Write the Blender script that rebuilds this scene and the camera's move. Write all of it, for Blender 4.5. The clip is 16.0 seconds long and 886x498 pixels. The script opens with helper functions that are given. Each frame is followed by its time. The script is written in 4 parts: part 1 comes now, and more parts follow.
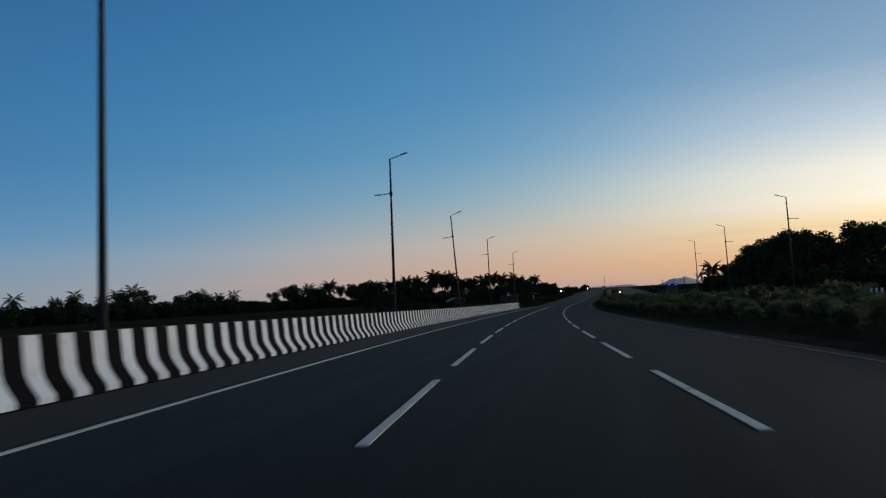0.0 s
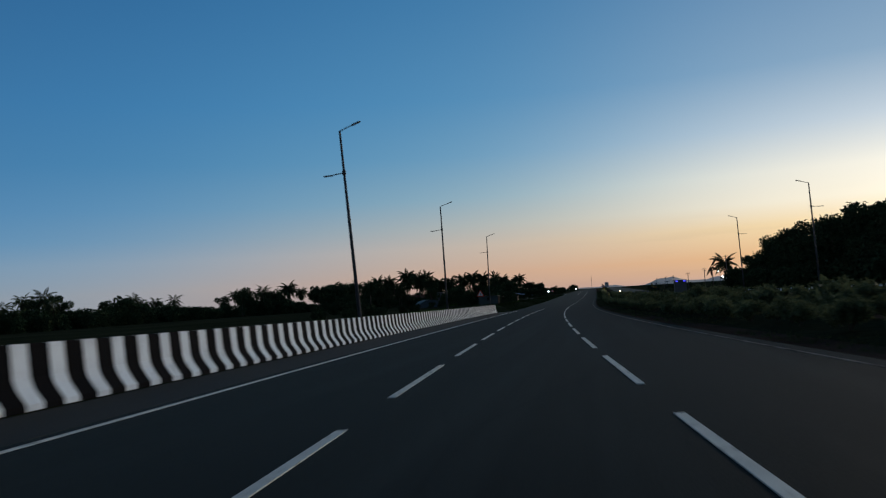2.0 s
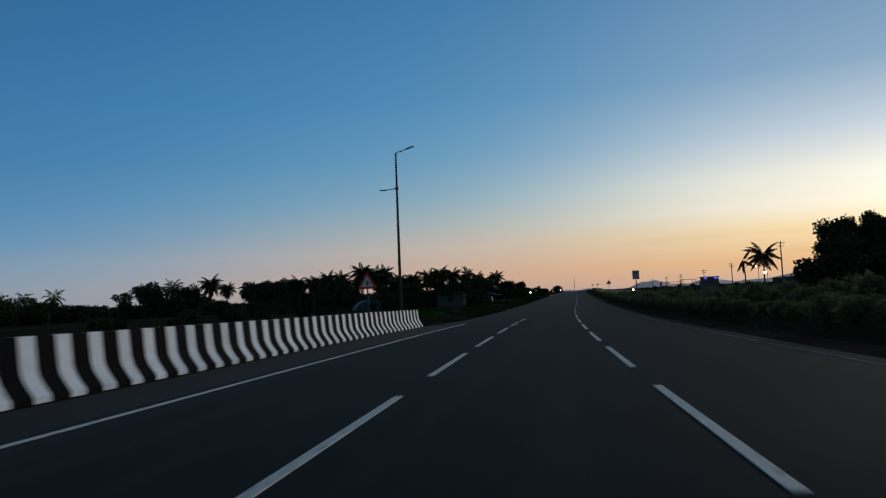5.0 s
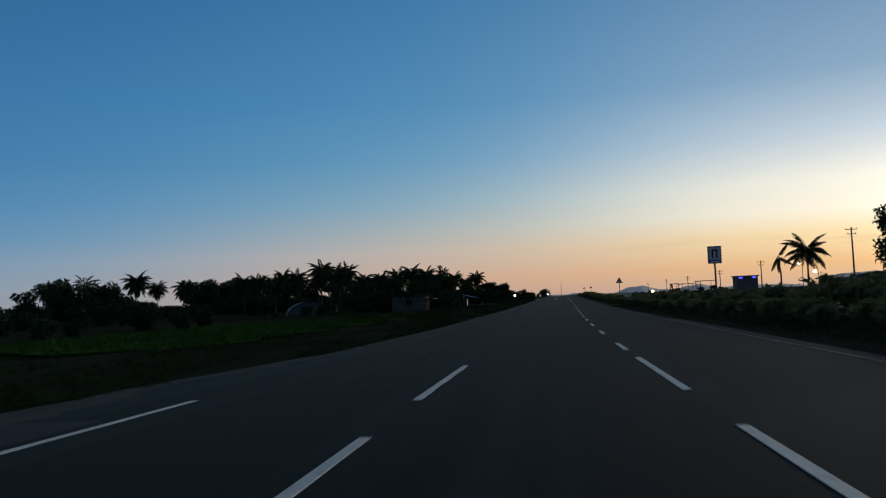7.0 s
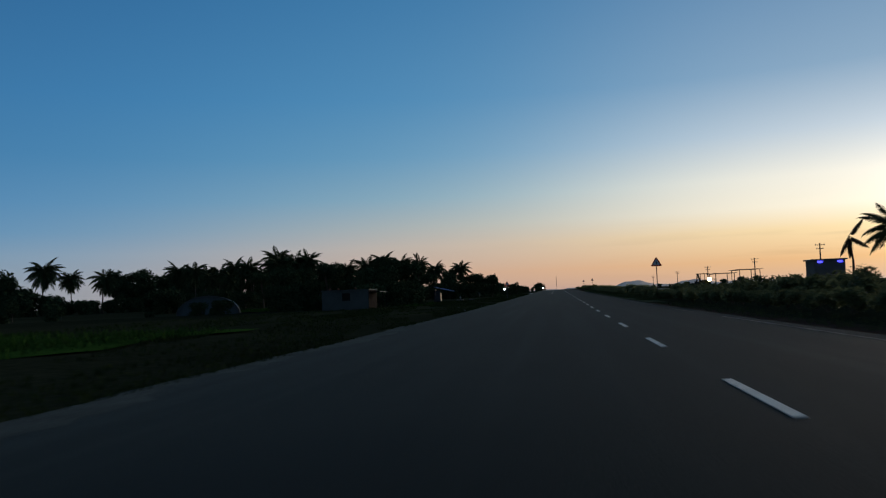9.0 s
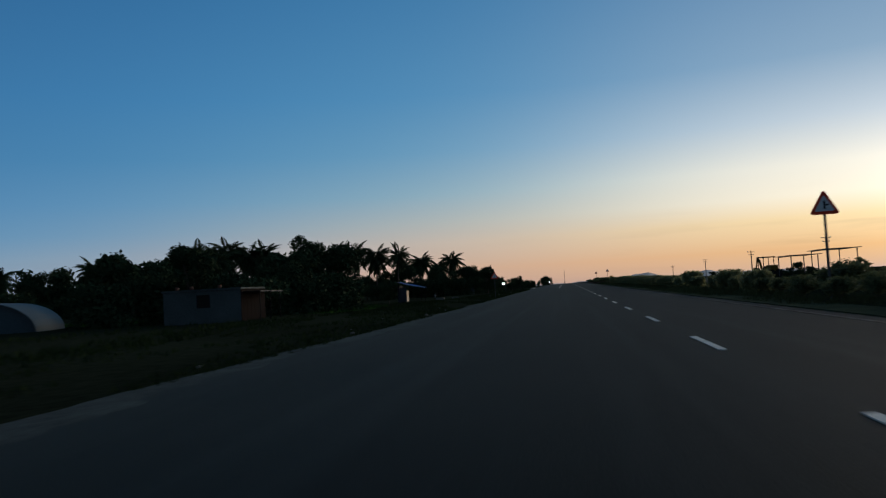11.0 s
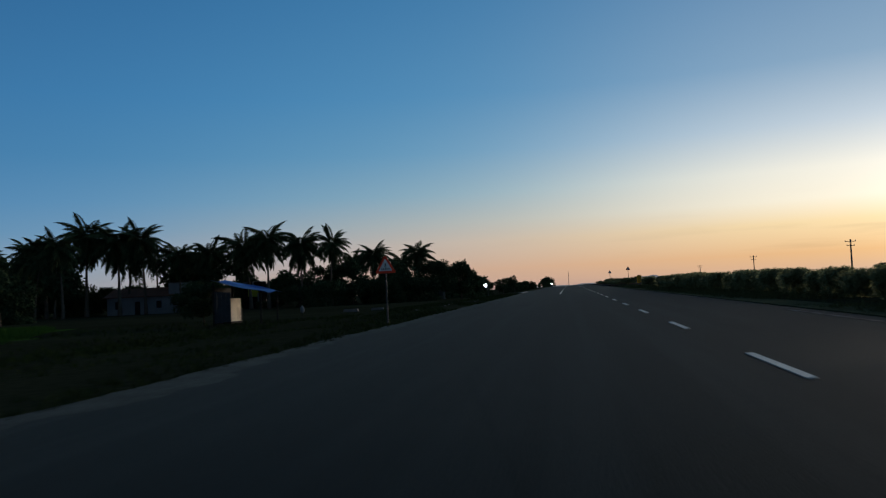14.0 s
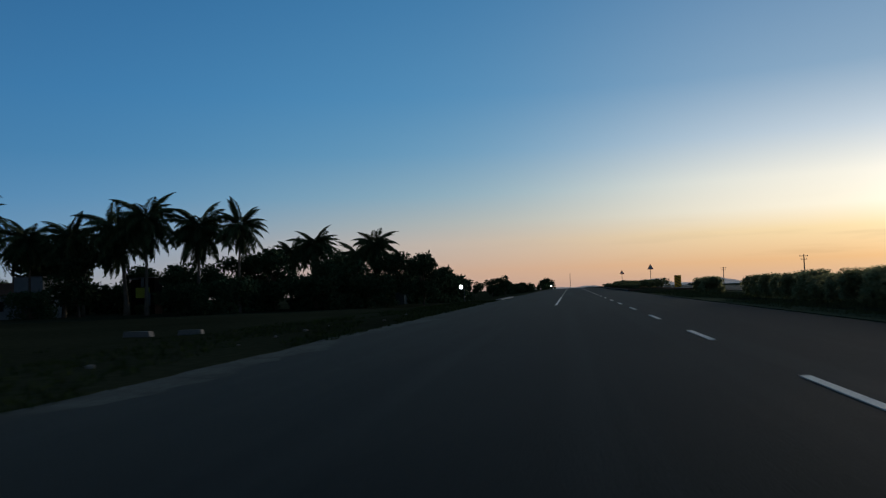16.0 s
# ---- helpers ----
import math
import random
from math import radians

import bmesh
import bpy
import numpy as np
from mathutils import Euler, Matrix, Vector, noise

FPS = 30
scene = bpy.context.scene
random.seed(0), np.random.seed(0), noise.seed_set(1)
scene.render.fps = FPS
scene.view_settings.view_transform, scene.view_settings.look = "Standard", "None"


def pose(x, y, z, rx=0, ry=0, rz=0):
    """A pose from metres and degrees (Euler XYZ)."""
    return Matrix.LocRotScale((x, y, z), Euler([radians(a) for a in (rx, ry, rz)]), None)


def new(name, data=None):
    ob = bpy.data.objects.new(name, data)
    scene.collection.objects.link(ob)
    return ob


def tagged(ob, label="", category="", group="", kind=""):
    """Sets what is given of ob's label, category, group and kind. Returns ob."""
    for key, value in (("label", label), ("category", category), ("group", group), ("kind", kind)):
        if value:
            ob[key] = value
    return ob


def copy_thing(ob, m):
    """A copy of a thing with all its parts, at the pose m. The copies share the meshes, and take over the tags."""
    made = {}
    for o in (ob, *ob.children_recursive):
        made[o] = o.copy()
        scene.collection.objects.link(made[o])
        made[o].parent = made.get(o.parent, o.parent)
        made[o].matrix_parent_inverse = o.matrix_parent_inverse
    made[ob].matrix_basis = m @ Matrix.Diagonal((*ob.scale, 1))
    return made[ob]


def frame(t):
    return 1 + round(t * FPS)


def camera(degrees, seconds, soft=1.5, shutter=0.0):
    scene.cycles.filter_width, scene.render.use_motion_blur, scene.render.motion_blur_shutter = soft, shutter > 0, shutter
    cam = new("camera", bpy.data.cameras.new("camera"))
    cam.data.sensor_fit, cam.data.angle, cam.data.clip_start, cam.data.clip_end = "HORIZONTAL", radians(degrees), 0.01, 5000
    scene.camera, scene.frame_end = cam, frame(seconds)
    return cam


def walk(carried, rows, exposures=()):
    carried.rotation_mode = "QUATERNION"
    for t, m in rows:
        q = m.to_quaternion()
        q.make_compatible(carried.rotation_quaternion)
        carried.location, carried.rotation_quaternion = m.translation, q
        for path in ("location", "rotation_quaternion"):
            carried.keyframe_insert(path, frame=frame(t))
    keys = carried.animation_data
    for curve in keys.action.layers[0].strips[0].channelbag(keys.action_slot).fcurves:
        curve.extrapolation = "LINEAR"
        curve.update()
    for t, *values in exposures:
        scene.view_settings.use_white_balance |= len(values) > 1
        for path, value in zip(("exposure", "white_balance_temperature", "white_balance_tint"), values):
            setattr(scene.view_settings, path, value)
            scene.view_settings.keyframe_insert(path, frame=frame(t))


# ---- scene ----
# The camera: a phone in a car that drives at about 70 km/h down the ramp of a highway.
cam = camera(58.22, 16.0, soft=1.2, shutter=0.3)
PATH = [
    (0.0, pose(-2.004, -0.213, 1.197, 93.289, 2.731, 11.509)),
    (0.5, pose(-2.884, 9.957, 1.058, 93.441, 2.780, 11.237)),
    (1.0, pose(-3.683, 20.138, 0.906, 93.504, 2.995, 10.995)),
    (1.5, pose(-4.424, 30.311, 0.749, 93.500, 3.321, 10.724)),
    (2.0, pose(-5.128, 40.458, 0.591, 93.444, 3.437, 10.499)),
    (2.5, pose(-5.809, 50.582, 0.435, 93.388, 3.380, 10.273)),
    (3.0, pose(-6.457, 60.690, 0.282, 93.424, 3.362, 10.031)),
    (3.5, pose(-7.061, 70.770, 0.135, 93.485, 3.218, 9.825)),
    (4.0, pose(-7.615, 80.810, -0.004, 93.425, 3.095, 9.618)),
    (4.5, pose(-8.123, 90.814, -0.134, 93.454, 2.984, 9.389)),
    (5.0, pose(-8.597, 100.790, -0.259, 93.471, 2.775, 9.160)),
    (5.5, pose(-9.022, 110.728, -0.374, 93.489, 2.565, 8.932)),
    (6.0, pose(-9.386, 120.618, -0.480, 93.513, 2.406, 8.702)),
    (6.5, pose(-9.684, 130.449, -0.577, 93.505, 2.336, 8.423)),
    (7.0, pose(-9.913, 140.195, -0.663, 93.695, 2.291, 8.175)),
    (7.5, pose(-10.115, 149.886, -0.780, 93.896, 1.944, 7.809)),
    (8.0, pose(-10.236, 159.603, -0.853, 93.703, 1.743, 7.548)),
    (8.5, pose(-10.309, 169.368, -0.925, 93.536, 1.924, 7.449)),
    (9.0, pose(-10.327, 179.156, -0.972, 93.294, 2.204, 7.818)),
    (9.5, pose(-10.312, 189.009, -1.006, 93.239, 2.524, 7.964)),
    (10.0, pose(-10.279, 198.928, -1.032, 93.170, 2.746, 8.110)),
    (10.5, pose(-10.231, 208.848, -1.041, 93.118, 3.064, 8.257)),
    (11.0, pose(-10.176, 218.704, -1.042, 93.051, 3.285, 8.404)),
    (11.5, pose(-10.115, 228.431, -1.031, 92.985, 3.506, 8.550)),
    (12.0, pose(-10.055, 237.980, -1.015, 92.957, 2.964, 8.586)),
    (12.5, pose(-10.001, 247.444, -0.990, 93.042, 3.098, 8.512)),
    (13.0, pose(-9.960, 256.965, -0.957, 92.972, 2.806, 8.556)),
    (13.5, pose(-9.929, 266.624, -0.917, 93.188, 3.147, 8.646)),
    (14.0, pose(-9.904, 276.340, -0.873, 93.092, 2.676, 8.683)),
    (14.5, pose(-9.876, 286.015, -0.827, 93.157, 2.741, 8.737)),
    (15.0, pose(-9.844, 295.601, -0.779, 93.412, 2.774, 8.775)),
    (15.5, pose(-9.809, 305.146, -0.730, 93.336, 2.483, 8.733)),
    (16.0, pose(-9.775, 314.692, -0.681, 93.124, 1.839, 8.775)),
]
walk(cam, PATH)

# ---- sky and light: clear dusk, the sun just set, to the right of the road ----
SUN_AZ = 34.0  # degrees to the right of the y axis
world = bpy.data.worlds.new("dusk_sky")
scene.world = world
world.use_nodes = True
sky_nodes, sky_links = world.node_tree.nodes, world.node_tree.links


def sky_math(kind, *values):
    n = sky_nodes.new("ShaderNodeMath")
    n.operation = kind
    for socket, v in zip(n.inputs, values):
        if isinstance(v, (int, float)):
            socket.default_value = v
        else:
            sky_links.new(v, socket)
    return n.outputs[0]


# Twilight colours from the horizon up, at five angles from the sunset: degrees up and the colour as seen.
STEPS = (0, 1.5, 3.5, 5, 7, 10, 14, 22, 45, 90)
SUNSET = ("ccb2a4", "f0c07e", "fbe4b4", "fff8e2", "f6f2e6", "ccd5dc", "92adc4", "6b8fb2", "566f86", "2c3a48")
NEAR = ("c4a79c", "e4b682", "f4d8a4", "fbf0d8", "f8f1e0", "c6d2dc", "8eabc5", "648ab0", "566f86", "2c3a48")
SIDE = ("b8968c", "d0a88c", "c8b5a3", "b0b3ac", "8aabb9", "699cbc", "538eb8", "407ba9", "3c5c78", "2c3a48")
COOL = ("8e979f", "889dad", "7199b7", "5790b9", "4c88b6", "3e7eae", "3777aa", "2c6699", "34506a", "2c3a48")
BACK = ("6e6e7a", "787884", "7c7c88", "727a8c", "66758c", "5a6f8a", "4c6680", "3e5872", "34485c", "2c3a48")
direction = sky_nodes.new("ShaderNodeTexCoord").outputs["Generated"]
split = sky_nodes.new("ShaderNodeSeparateXYZ")
sky_links.new(direction, split.inputs[0])
sky_x, sky_y, sky_z = split.outputs
up = sky_math("MAXIMUM", sky_math("ARCSINE", sky_z), 0.0)
rise = sky_math("SQRT", sky_math("DIVIDE", up, math.pi / 2))
level = sky_math("SQRT", sky_math("SUBTRACT", 1.0001, sky_math("MULTIPLY", sky_z, sky_z)))
toward = sky_math("ADD", sky_math("MULTIPLY", sky_x, math.sin(radians(SUN_AZ))), sky_math("MULTIPLY", sky_y, math.cos(radians(SUN_AZ))))
away = sky_math("ARCCOSINE", sky_math("MINIMUM", sky_math("MAXIMUM", sky_math("DIVIDE", toward, level), -1.0), 1.0))


def sky_ramp(colours):
    r = sky_nodes.new("ShaderNodeValToRGB")
    for i, (deg, text) in enumerate(zip(STEPS, colours)):
        where = math.sqrt(deg / 90)
        e = r.color_ramp.elements[0] if i == 0 else r.color_ramp.elements[-1] if i == len(STEPS) - 1 else r.color_ramp.elements.new(where)
        seen = [int(text[k:k + 2], 16) / 255 for k in (0, 2, 4)]
        e.color = (*[c / 12.92 if c < 0.04 else ((c + 0.055) / 1.055) ** 2.4 for c in seen], 1)
    sky_links.new(rise, r.inputs[0])
    return r.outputs[0]


def bell(value, middle, width):
    """A smooth share: one at the middle, falling off on both sides."""
    x = sky_math("DIVIDE", sky_math("SUBTRACT", value, radians(middle)), radians(width))
    return sky_math("EXPONENT", sky_math("MULTIPLY", sky_math("MULTIPLY", x, x), -1.0))


def sky_scale(colour, factor):
    n = sky_nodes.new("ShaderNodeVectorMath")
    n.operation = "SCALE"
    sky_links.new(colour, n.inputs[0])
    sky_links.new(factor, n.inputs["Scale"])
    return n.outputs[0]


glow, shares = None, 0.0
for colours, middle, width in ((SUNSET, 0, 13), (NEAR, 16, 17), (SIDE, 43, 20), (COOL, 71, 24), (BACK, 125, 38)):
    share = bell(away, middle, width)
    shares = sky_math("ADD", share, shares)
    one = sky_scale(sky_ramp(colours), share)
    if glow:
        both = sky_nodes.new("ShaderNodeVectorMath")
        sky_links.new(glow, both.inputs[0])
        sky_links.new(one, both.inputs[1])
        one = both.outputs[0]
    glow = one
# where the sun went down the sky is several times brighter than beside it
burst = sky_math("MULTIPLY", bell(away, 0, 8), bell(up, 3, 6))
glow = sky_scale(glow, sky_math("DIVIDE", sky_math("ADD", sky_math("MULTIPLY_ADD", burst, 1.5, 1.0), sky_math("MULTIPLY", sky_math("MULTIPLY", bell(away, 0, 34), bell(up, 3, 6)), 0.14)), shares))
# a few thin streaks of cloud low over the sunset
stretch = sky_nodes.new("ShaderNodeMapping")
stretch.inputs["Scale"].default_value = (5, 5, 60)
sky_links.new(direction, stretch.inputs["Vector"])
wisps = sky_nodes.new("ShaderNodeTexNoise")
wisps.inputs["Scale"].default_value, wisps.inputs["Detail"].default_value = 1.0, 4
sky_links.new(stretch.outputs[0], wisps.inputs["Vector"])
thick = sky_nodes.new("ShaderNodeMapRange")
thick.inputs["From Min"].default_value, thick.inputs["From Max"].default_value = 0.56, 0.75
thick.inputs["To Min"].default_value, thick.inputs["To Max"].default_value = 1.0, 0.8
sky_links.new(wisps.outputs["Fac"], thick.inputs["Value"])
low_only = sky_nodes.new("ShaderNodeMapRange")
low_only.inputs["From Min"].default_value, low_only.inputs["From Max"].default_value = radians(3), radians(6)
sky_links.new(up, low_only.inputs["Value"])
thin = sky_math("MULTIPLY", sky_math("SUBTRACT", 1.0, low_only.outputs["Result"]), bell(away, 0, 26))
veil = sky_math("SUBTRACT", 1.0, sky_math("MULTIPLY", sky_math("SUBTRACT", 1.0, thick.outputs["Result"]), thin))
sky_links.new(sky_scale(glow, veil), sky_nodes["Background"].inputs["Color"])
sky_nodes["Background"].inputs["Strength"].default_value = 1.0
scene.view_settings.exposure = 0.0
# the bright band of sky over the set sun, as one wide soft light
afterglow = bpy.data.lights.new("afterglow", "SUN")
afterglow.energy, afterglow.angle, afterglow.color = 1.8, radians(30), (1.0, 0.84, 0.66)
sun = new("afterglow", afterglow)
sun.matrix_basis = Matrix.Rotation(radians(-SUN_AZ), 4, "Z") @ Matrix.Rotation(radians(-85), 4, "X")

# ---- the road's line: heading (degrees to the left of y) and grade (per cent) by the distance along it ----
HEADING = [(-20, 6.87), (20, 5.26), (60, 3.60), (100, 2.29), (140, 0.87), (180, -0.37), (220, -0.67), (260, -0.43), (300, -0.35), (340, -0.34), (380, -0.34), (420, -0.34), (460, -0.34)]
GRADE = [(-20, -1.02), (20, -1.53), (60, -1.49), (100, -1.18), (140, -0.84), (180, -0.44), (220, 0.04), (260, 0.41), (300, 0.52), (340, 0.52), (380, 0.53), (420, 0.54), (460, 0.55)]
HEADING += [(700, -1.0), (1000, -3.0), (1500, -4.5), (4200, -4.5)]
GRADE += [(600, 0.1), (800, 0.0), (4200, 0.0)]
CROSS = [(-60, 0.004), (138, 0.006), (152, 0.012), (170, 0.036), (190, 0.035), (225, 0.025), (4200, 0.025)]  # fall of the carriageway to the left, by the distance along it


def smooth_line(knots, x):
    xs, ys = np.array(knots, float).T
    m = np.gradient(ys, xs)
    i = np.clip(np.searchsorted(xs, x) - 1, 0, len(xs) - 2)
    h = xs[i + 1] - xs[i]
    t = np.clip((x - xs[i]) / h, 0, 1)
    return ((2 * t**3 - 3 * t**2 + 1) * ys[i] + (t**3 - 2 * t**2 + t) * h * m[i]
            + (3 * t**2 - 2 * t**3) * ys[i + 1] + (t**3 - t**2) * h * m[i + 1])


S_GRID = np.arange(-20, 4001, 1.0)
HEAD = np.radians(smooth_line(HEADING, S_GRID))
SLOPE = smooth_line(GRADE, S_GRID) / 100


def summed(v):
    v = np.concatenate([[0], np.cumsum((v[1:] + v[:-1]) / 2)])
    return v - v[20]


ROAD_X = summed(-np.sin(HEAD))
ROAD_Y = summed(np.cos(HEAD))
ROAD_Z = summed(SLOPE)


def heading(s):
    return float(np.interp(s, S_GRID, HEAD))


def road_z(s):
    return np.interp(s, S_GRID, ROAD_Z) + np.minimum(s + 20, 0) * SLOPE[0]


def crossfall(s):
    return np.interp(s, *np.array(CROSS).T)


def on_road(s, u, dz=0.0):
    """World place of a point s metres along, u metres right of the lane line, dz over the carriageway."""
    s, u = np.asarray(s, float), np.asarray(u, float)
    h = np.interp(s, S_GRID, HEAD)
    back = np.minimum(s + 20, 0)
    x = np.interp(s, S_GRID, ROAD_X) - back * np.sin(HEAD[0]) + u * np.cos(h)
    y = np.interp(s, S_GRID, ROAD_Y) + back * np.cos(HEAD[0]) + u * np.sin(h)
    return np.stack([x, y, road_z(s) + crossfall(s) * np.clip(u, -12, 4.2) + dz + 0 * x], -1)


FIELD = -2.3  # level of the land beside the embankment


def land_z(s, u):
    """Height of the ground sheet: road bed, verges, embankment slopes, fields."""
    s, u = np.asarray(s, float), np.asarray(u, float)
    rz = road_z(np.minimum(s, 900)) + crossfall(s) * np.clip(u, -12, 4.2)
    left_edge = np.interp(s, [145, 165], [-10.6, -11.2])
    run = np.interp(s, [145, 170], [4.5, 9.0])
    k = np.clip((left_edge - u) / run, 0, 1)
    k2 = np.clip((u - 24) / 7, 0, 1)
    k = np.maximum(k * k * (3 - 2 * k), k2 * k2 * (3 - 2 * k2))
    drop = np.where((u > -9.35) & (u < 4.0), -0.2, np.where((u > 11.5) & (u < 22.0), -0.2, -0.03))
    mound = 0.16 * np.exp(-((u - 7.5) / 2.2) ** 4)
    far = np.clip((s - 700) / 400, 0, 1)
    field = FIELD + far * (road_z(900) - 0.4 - FIELD)
    return (rz + drop + mound) * (1 - k) + field * k


def on_land(s, u, dz=0.0):
    p = on_road(s, u)
    p[..., 2] = land_z(s, u) + dz
    return p


# ---- materials ----
def material(name, color, rough=0.8, vary=0.25, scale=3.0, fine=40.0, bump=0.15, metal=0.0, random_tint=0.0, island=0.0, spec=0.12):
    """A painted, earthy or leafy surface: base colour varied at two scales, fine relief, uneven gloss."""
    m = bpy.data.materials.new(name)
    m.use_nodes = True
    nt = m.node_tree
    bsdf = nt.nodes["Principled BSDF"]
    where = nt.nodes.new("ShaderNodeTexCoord")
    big, small = nt.nodes.new("ShaderNodeTexNoise"), nt.nodes.new("ShaderNodeTexNoise")
    big.inputs["Scale"].default_value, small.inputs["Scale"].default_value = scale, fine
    big.inputs["Detail"].default_value, small.inputs["Detail"].default_value = 5, 3
    for n in (big, small):
        nt.links.new(where.outputs["Object"], n.inputs["Vector"])
    mix = nt.nodes.new("ShaderNodeMath")
    mix.operation = "MULTIPLY_ADD"
    mix.inputs[1].default_value = 0.45
    nt.links.new(small.outputs["Fac"], mix.inputs[0])
    half = nt.nodes.new("ShaderNodeMath")
    half.operation = "MULTIPLY"
    half.inputs[1].default_value = 0.55
    nt.links.new(big.outputs["Fac"], half.inputs[0])
    nt.links.new(half.outputs[0], mix.inputs[2])
    ramp = nt.nodes.new("ShaderNodeMapRange")
    ramp.inputs["From Min"].default_value, ramp.inputs["From Max"].default_value = 0.3, 0.7
    ramp.inputs["To Min"].default_value, ramp.inputs["To Max"].default_value = 1 - vary, 1 + vary
    nt.links.new(mix.outputs[0], ramp.inputs["Value"])
    last = ramp.outputs["Result"]
    for kind, amount in (("object", random_tint), ("island", island)):
        if amount:
            if kind == "object":
                rnd = nt.nodes.new("ShaderNodeObjectInfo").outputs["Random"]
            else:
                rnd = nt.nodes.new("ShaderNodeNewGeometry").outputs["Random Per Island"]
            r = nt.nodes.new("ShaderNodeMapRange")
            r.inputs["To Min"].default_value, r.inputs["To Max"].default_value = 1 - amount, 1 + amount
            nt.links.new(rnd, r.inputs["Value"])
            times = nt.nodes.new("ShaderNodeMath")
            times.operation = "MULTIPLY"
            nt.links.new(last, times.inputs[0])
            nt.links.new(r.outputs["Result"], times.inputs[1])
            last = times.outputs[0]
    tint = nt.nodes.new("ShaderNodeVectorMath")
    tint.operation = "SCALE"
    tint.inputs[0].default_value = color
    nt.links.new(last, tint.inputs["Scale"])
    nt.links.new(tint.outputs[0], bsdf.inputs["Base Color"])
    gloss = nt.nodes.new("ShaderNodeMapRange")
    gloss.inputs["To Min"].default_value, gloss.inputs["To Max"].default_value = max(rough - 0.12, 0.05), min(rough + 0.12, 1)
    nt.links.new(big.outputs["Fac"], gloss.inputs["Value"])
    nt.links.new(gloss.outputs["Result"], bsdf.inputs["Roughness"])
    bsdf.inputs["Metallic"].default_value = metal
    bsdf.inputs["Specular IOR Level"].default_value = spec
    if bump:
        b = nt.nodes.new("ShaderNodeBump")
        b.inputs["Strength"].default_value, b.inputs["Distance"].default_value = bump, 0.02
        nt.links.new(small.outputs["Fac"], b.inputs["Height"])
        nt.links.new(b.outputs["Normal"], bsdf.inputs["Normal"])
    return m


def lamp_material(name, color, strength):
    m = bpy.data.materials.new(name)
    m.use_nodes = True
    b = m.node_tree.nodes["Principled BSDF"]
    b.inputs["Base Color"].default_value = (*color, 1)
    b.inputs["Emission Color"].default_value = (*color, 1)
    b.inputs["Emission Strength"].default_value = strength
    return m


def add_wear(m, colour, scale, low, high, strength, kind="noise", placed=False):
    """Lay streaks, patches or cracks over a material's base colour."""
    nt = m.node_tree
    bsdf = nt.nodes["Principled BSDF"]
    before = bsdf.inputs["Base Color"].links[0].from_socket
    where, stretched = nt.nodes.new("ShaderNodeTexCoord"), nt.nodes.new("ShaderNodeMapping")
    stretched.inputs["Scale"].default_value = scale
    at_place = nt.nodes.new("ShaderNodeNewGeometry").outputs["Position"] if placed else where.outputs["Object"]
    nt.links.new(at_place, stretched.inputs["Vector"])
    if kind == "cracks":
        tex = nt.nodes.new("ShaderNodeTexVoronoi")
        tex.feature = "DISTANCE_TO_EDGE"
        out = tex.outputs["Distance"]
    else:
        tex = nt.nodes.new("ShaderNodeTexNoise")
        tex.inputs["Detail"].default_value = 6
        out = tex.outputs["Fac"]
    tex.inputs["Scale"].default_value = 1.0
    nt.links.new(stretched.outputs[0], tex.inputs["Vector"])
    share = nt.nodes.new("ShaderNodeMapRange")
    share.inputs["From Min"].default_value, share.inputs["From Max"].default_value = low, high
    share.inputs["To Max"].default_value = strength
    nt.links.new(out, share.inputs["Value"])
    mix = nt.nodes.new("ShaderNodeMix")
    mix.data_type = "RGBA"
    mix.inputs["B"].default_value = (*colour, 1)
    nt.links.new(before, mix.inputs["A"])
    nt.links.new(share.outputs["Result"], mix.inputs["Factor"])
    nt.links.new(mix.outputs["Result"], bsdf.inputs["Base Color"])


def low_angle_sheen(m, weight):
    """A blue-tinted sheen that stands in for bluish light on surfaces seen at a low angle."""
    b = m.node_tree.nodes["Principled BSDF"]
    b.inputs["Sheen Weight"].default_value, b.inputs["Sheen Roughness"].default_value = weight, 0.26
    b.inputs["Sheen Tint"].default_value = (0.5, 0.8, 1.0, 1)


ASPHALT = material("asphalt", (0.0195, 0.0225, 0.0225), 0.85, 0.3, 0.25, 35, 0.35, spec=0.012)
# bluish brightening of the far road, put into the sheen colour
low_angle_sheen(ASPHALT, 0.04)
add_wear(ASPHALT, (0.036, 0.044, 0.045), (1.3, 0.02, 1), 0.5, 0.8, 0.6)
add_wear(ASPHALT, (0.012, 0.013, 0.014), (0.6, 0.05, 1), 0.58, 0.72, 0.45)
add_wear(ASPHALT, (0.012, 0.012, 0.012), (0.28, 0.06, 1), 0.01, 0.003, 0.15, "cracks")
BANK = material("grassy_bank", (0.08, 0.084, 0.05), 0.95, 0.4, 0.5, 9, 0.5, spec=0.0)
LOADER = material("dull_yellow_paint", (0.16, 0.09, 0.012), 0.6, 0.3, 1.5, 12, 0.1)
# brown wall colour, with the shade on the house's side put into it
SIDE_WALL = material("dark_brown_wall", (0.013, 0.009, 0.008), 0.9, 0.3, 0.6, 9, 0.25, spec=0.02)
SHOULDER = material("dusty_asphalt", (0.038, 0.038, 0.035), 0.85, 0.35, 0.3, 25, 0.4)
WHITE_LINE = material("road_paint", (0.68, 0.67, 0.62), 0.7, 0.2, 1.3, 60, 0.2)
add_wear(WHITE_LINE, (0.2, 0.19, 0.17), (9, 5, 1), 0.58, 0.7, 0.75, placed=True)
WORN_LINE = material("worn_road_paint", (0.16, 0.16, 0.155), 0.8, 0.6, 1.5, 20, 0.2, spec=0.01)
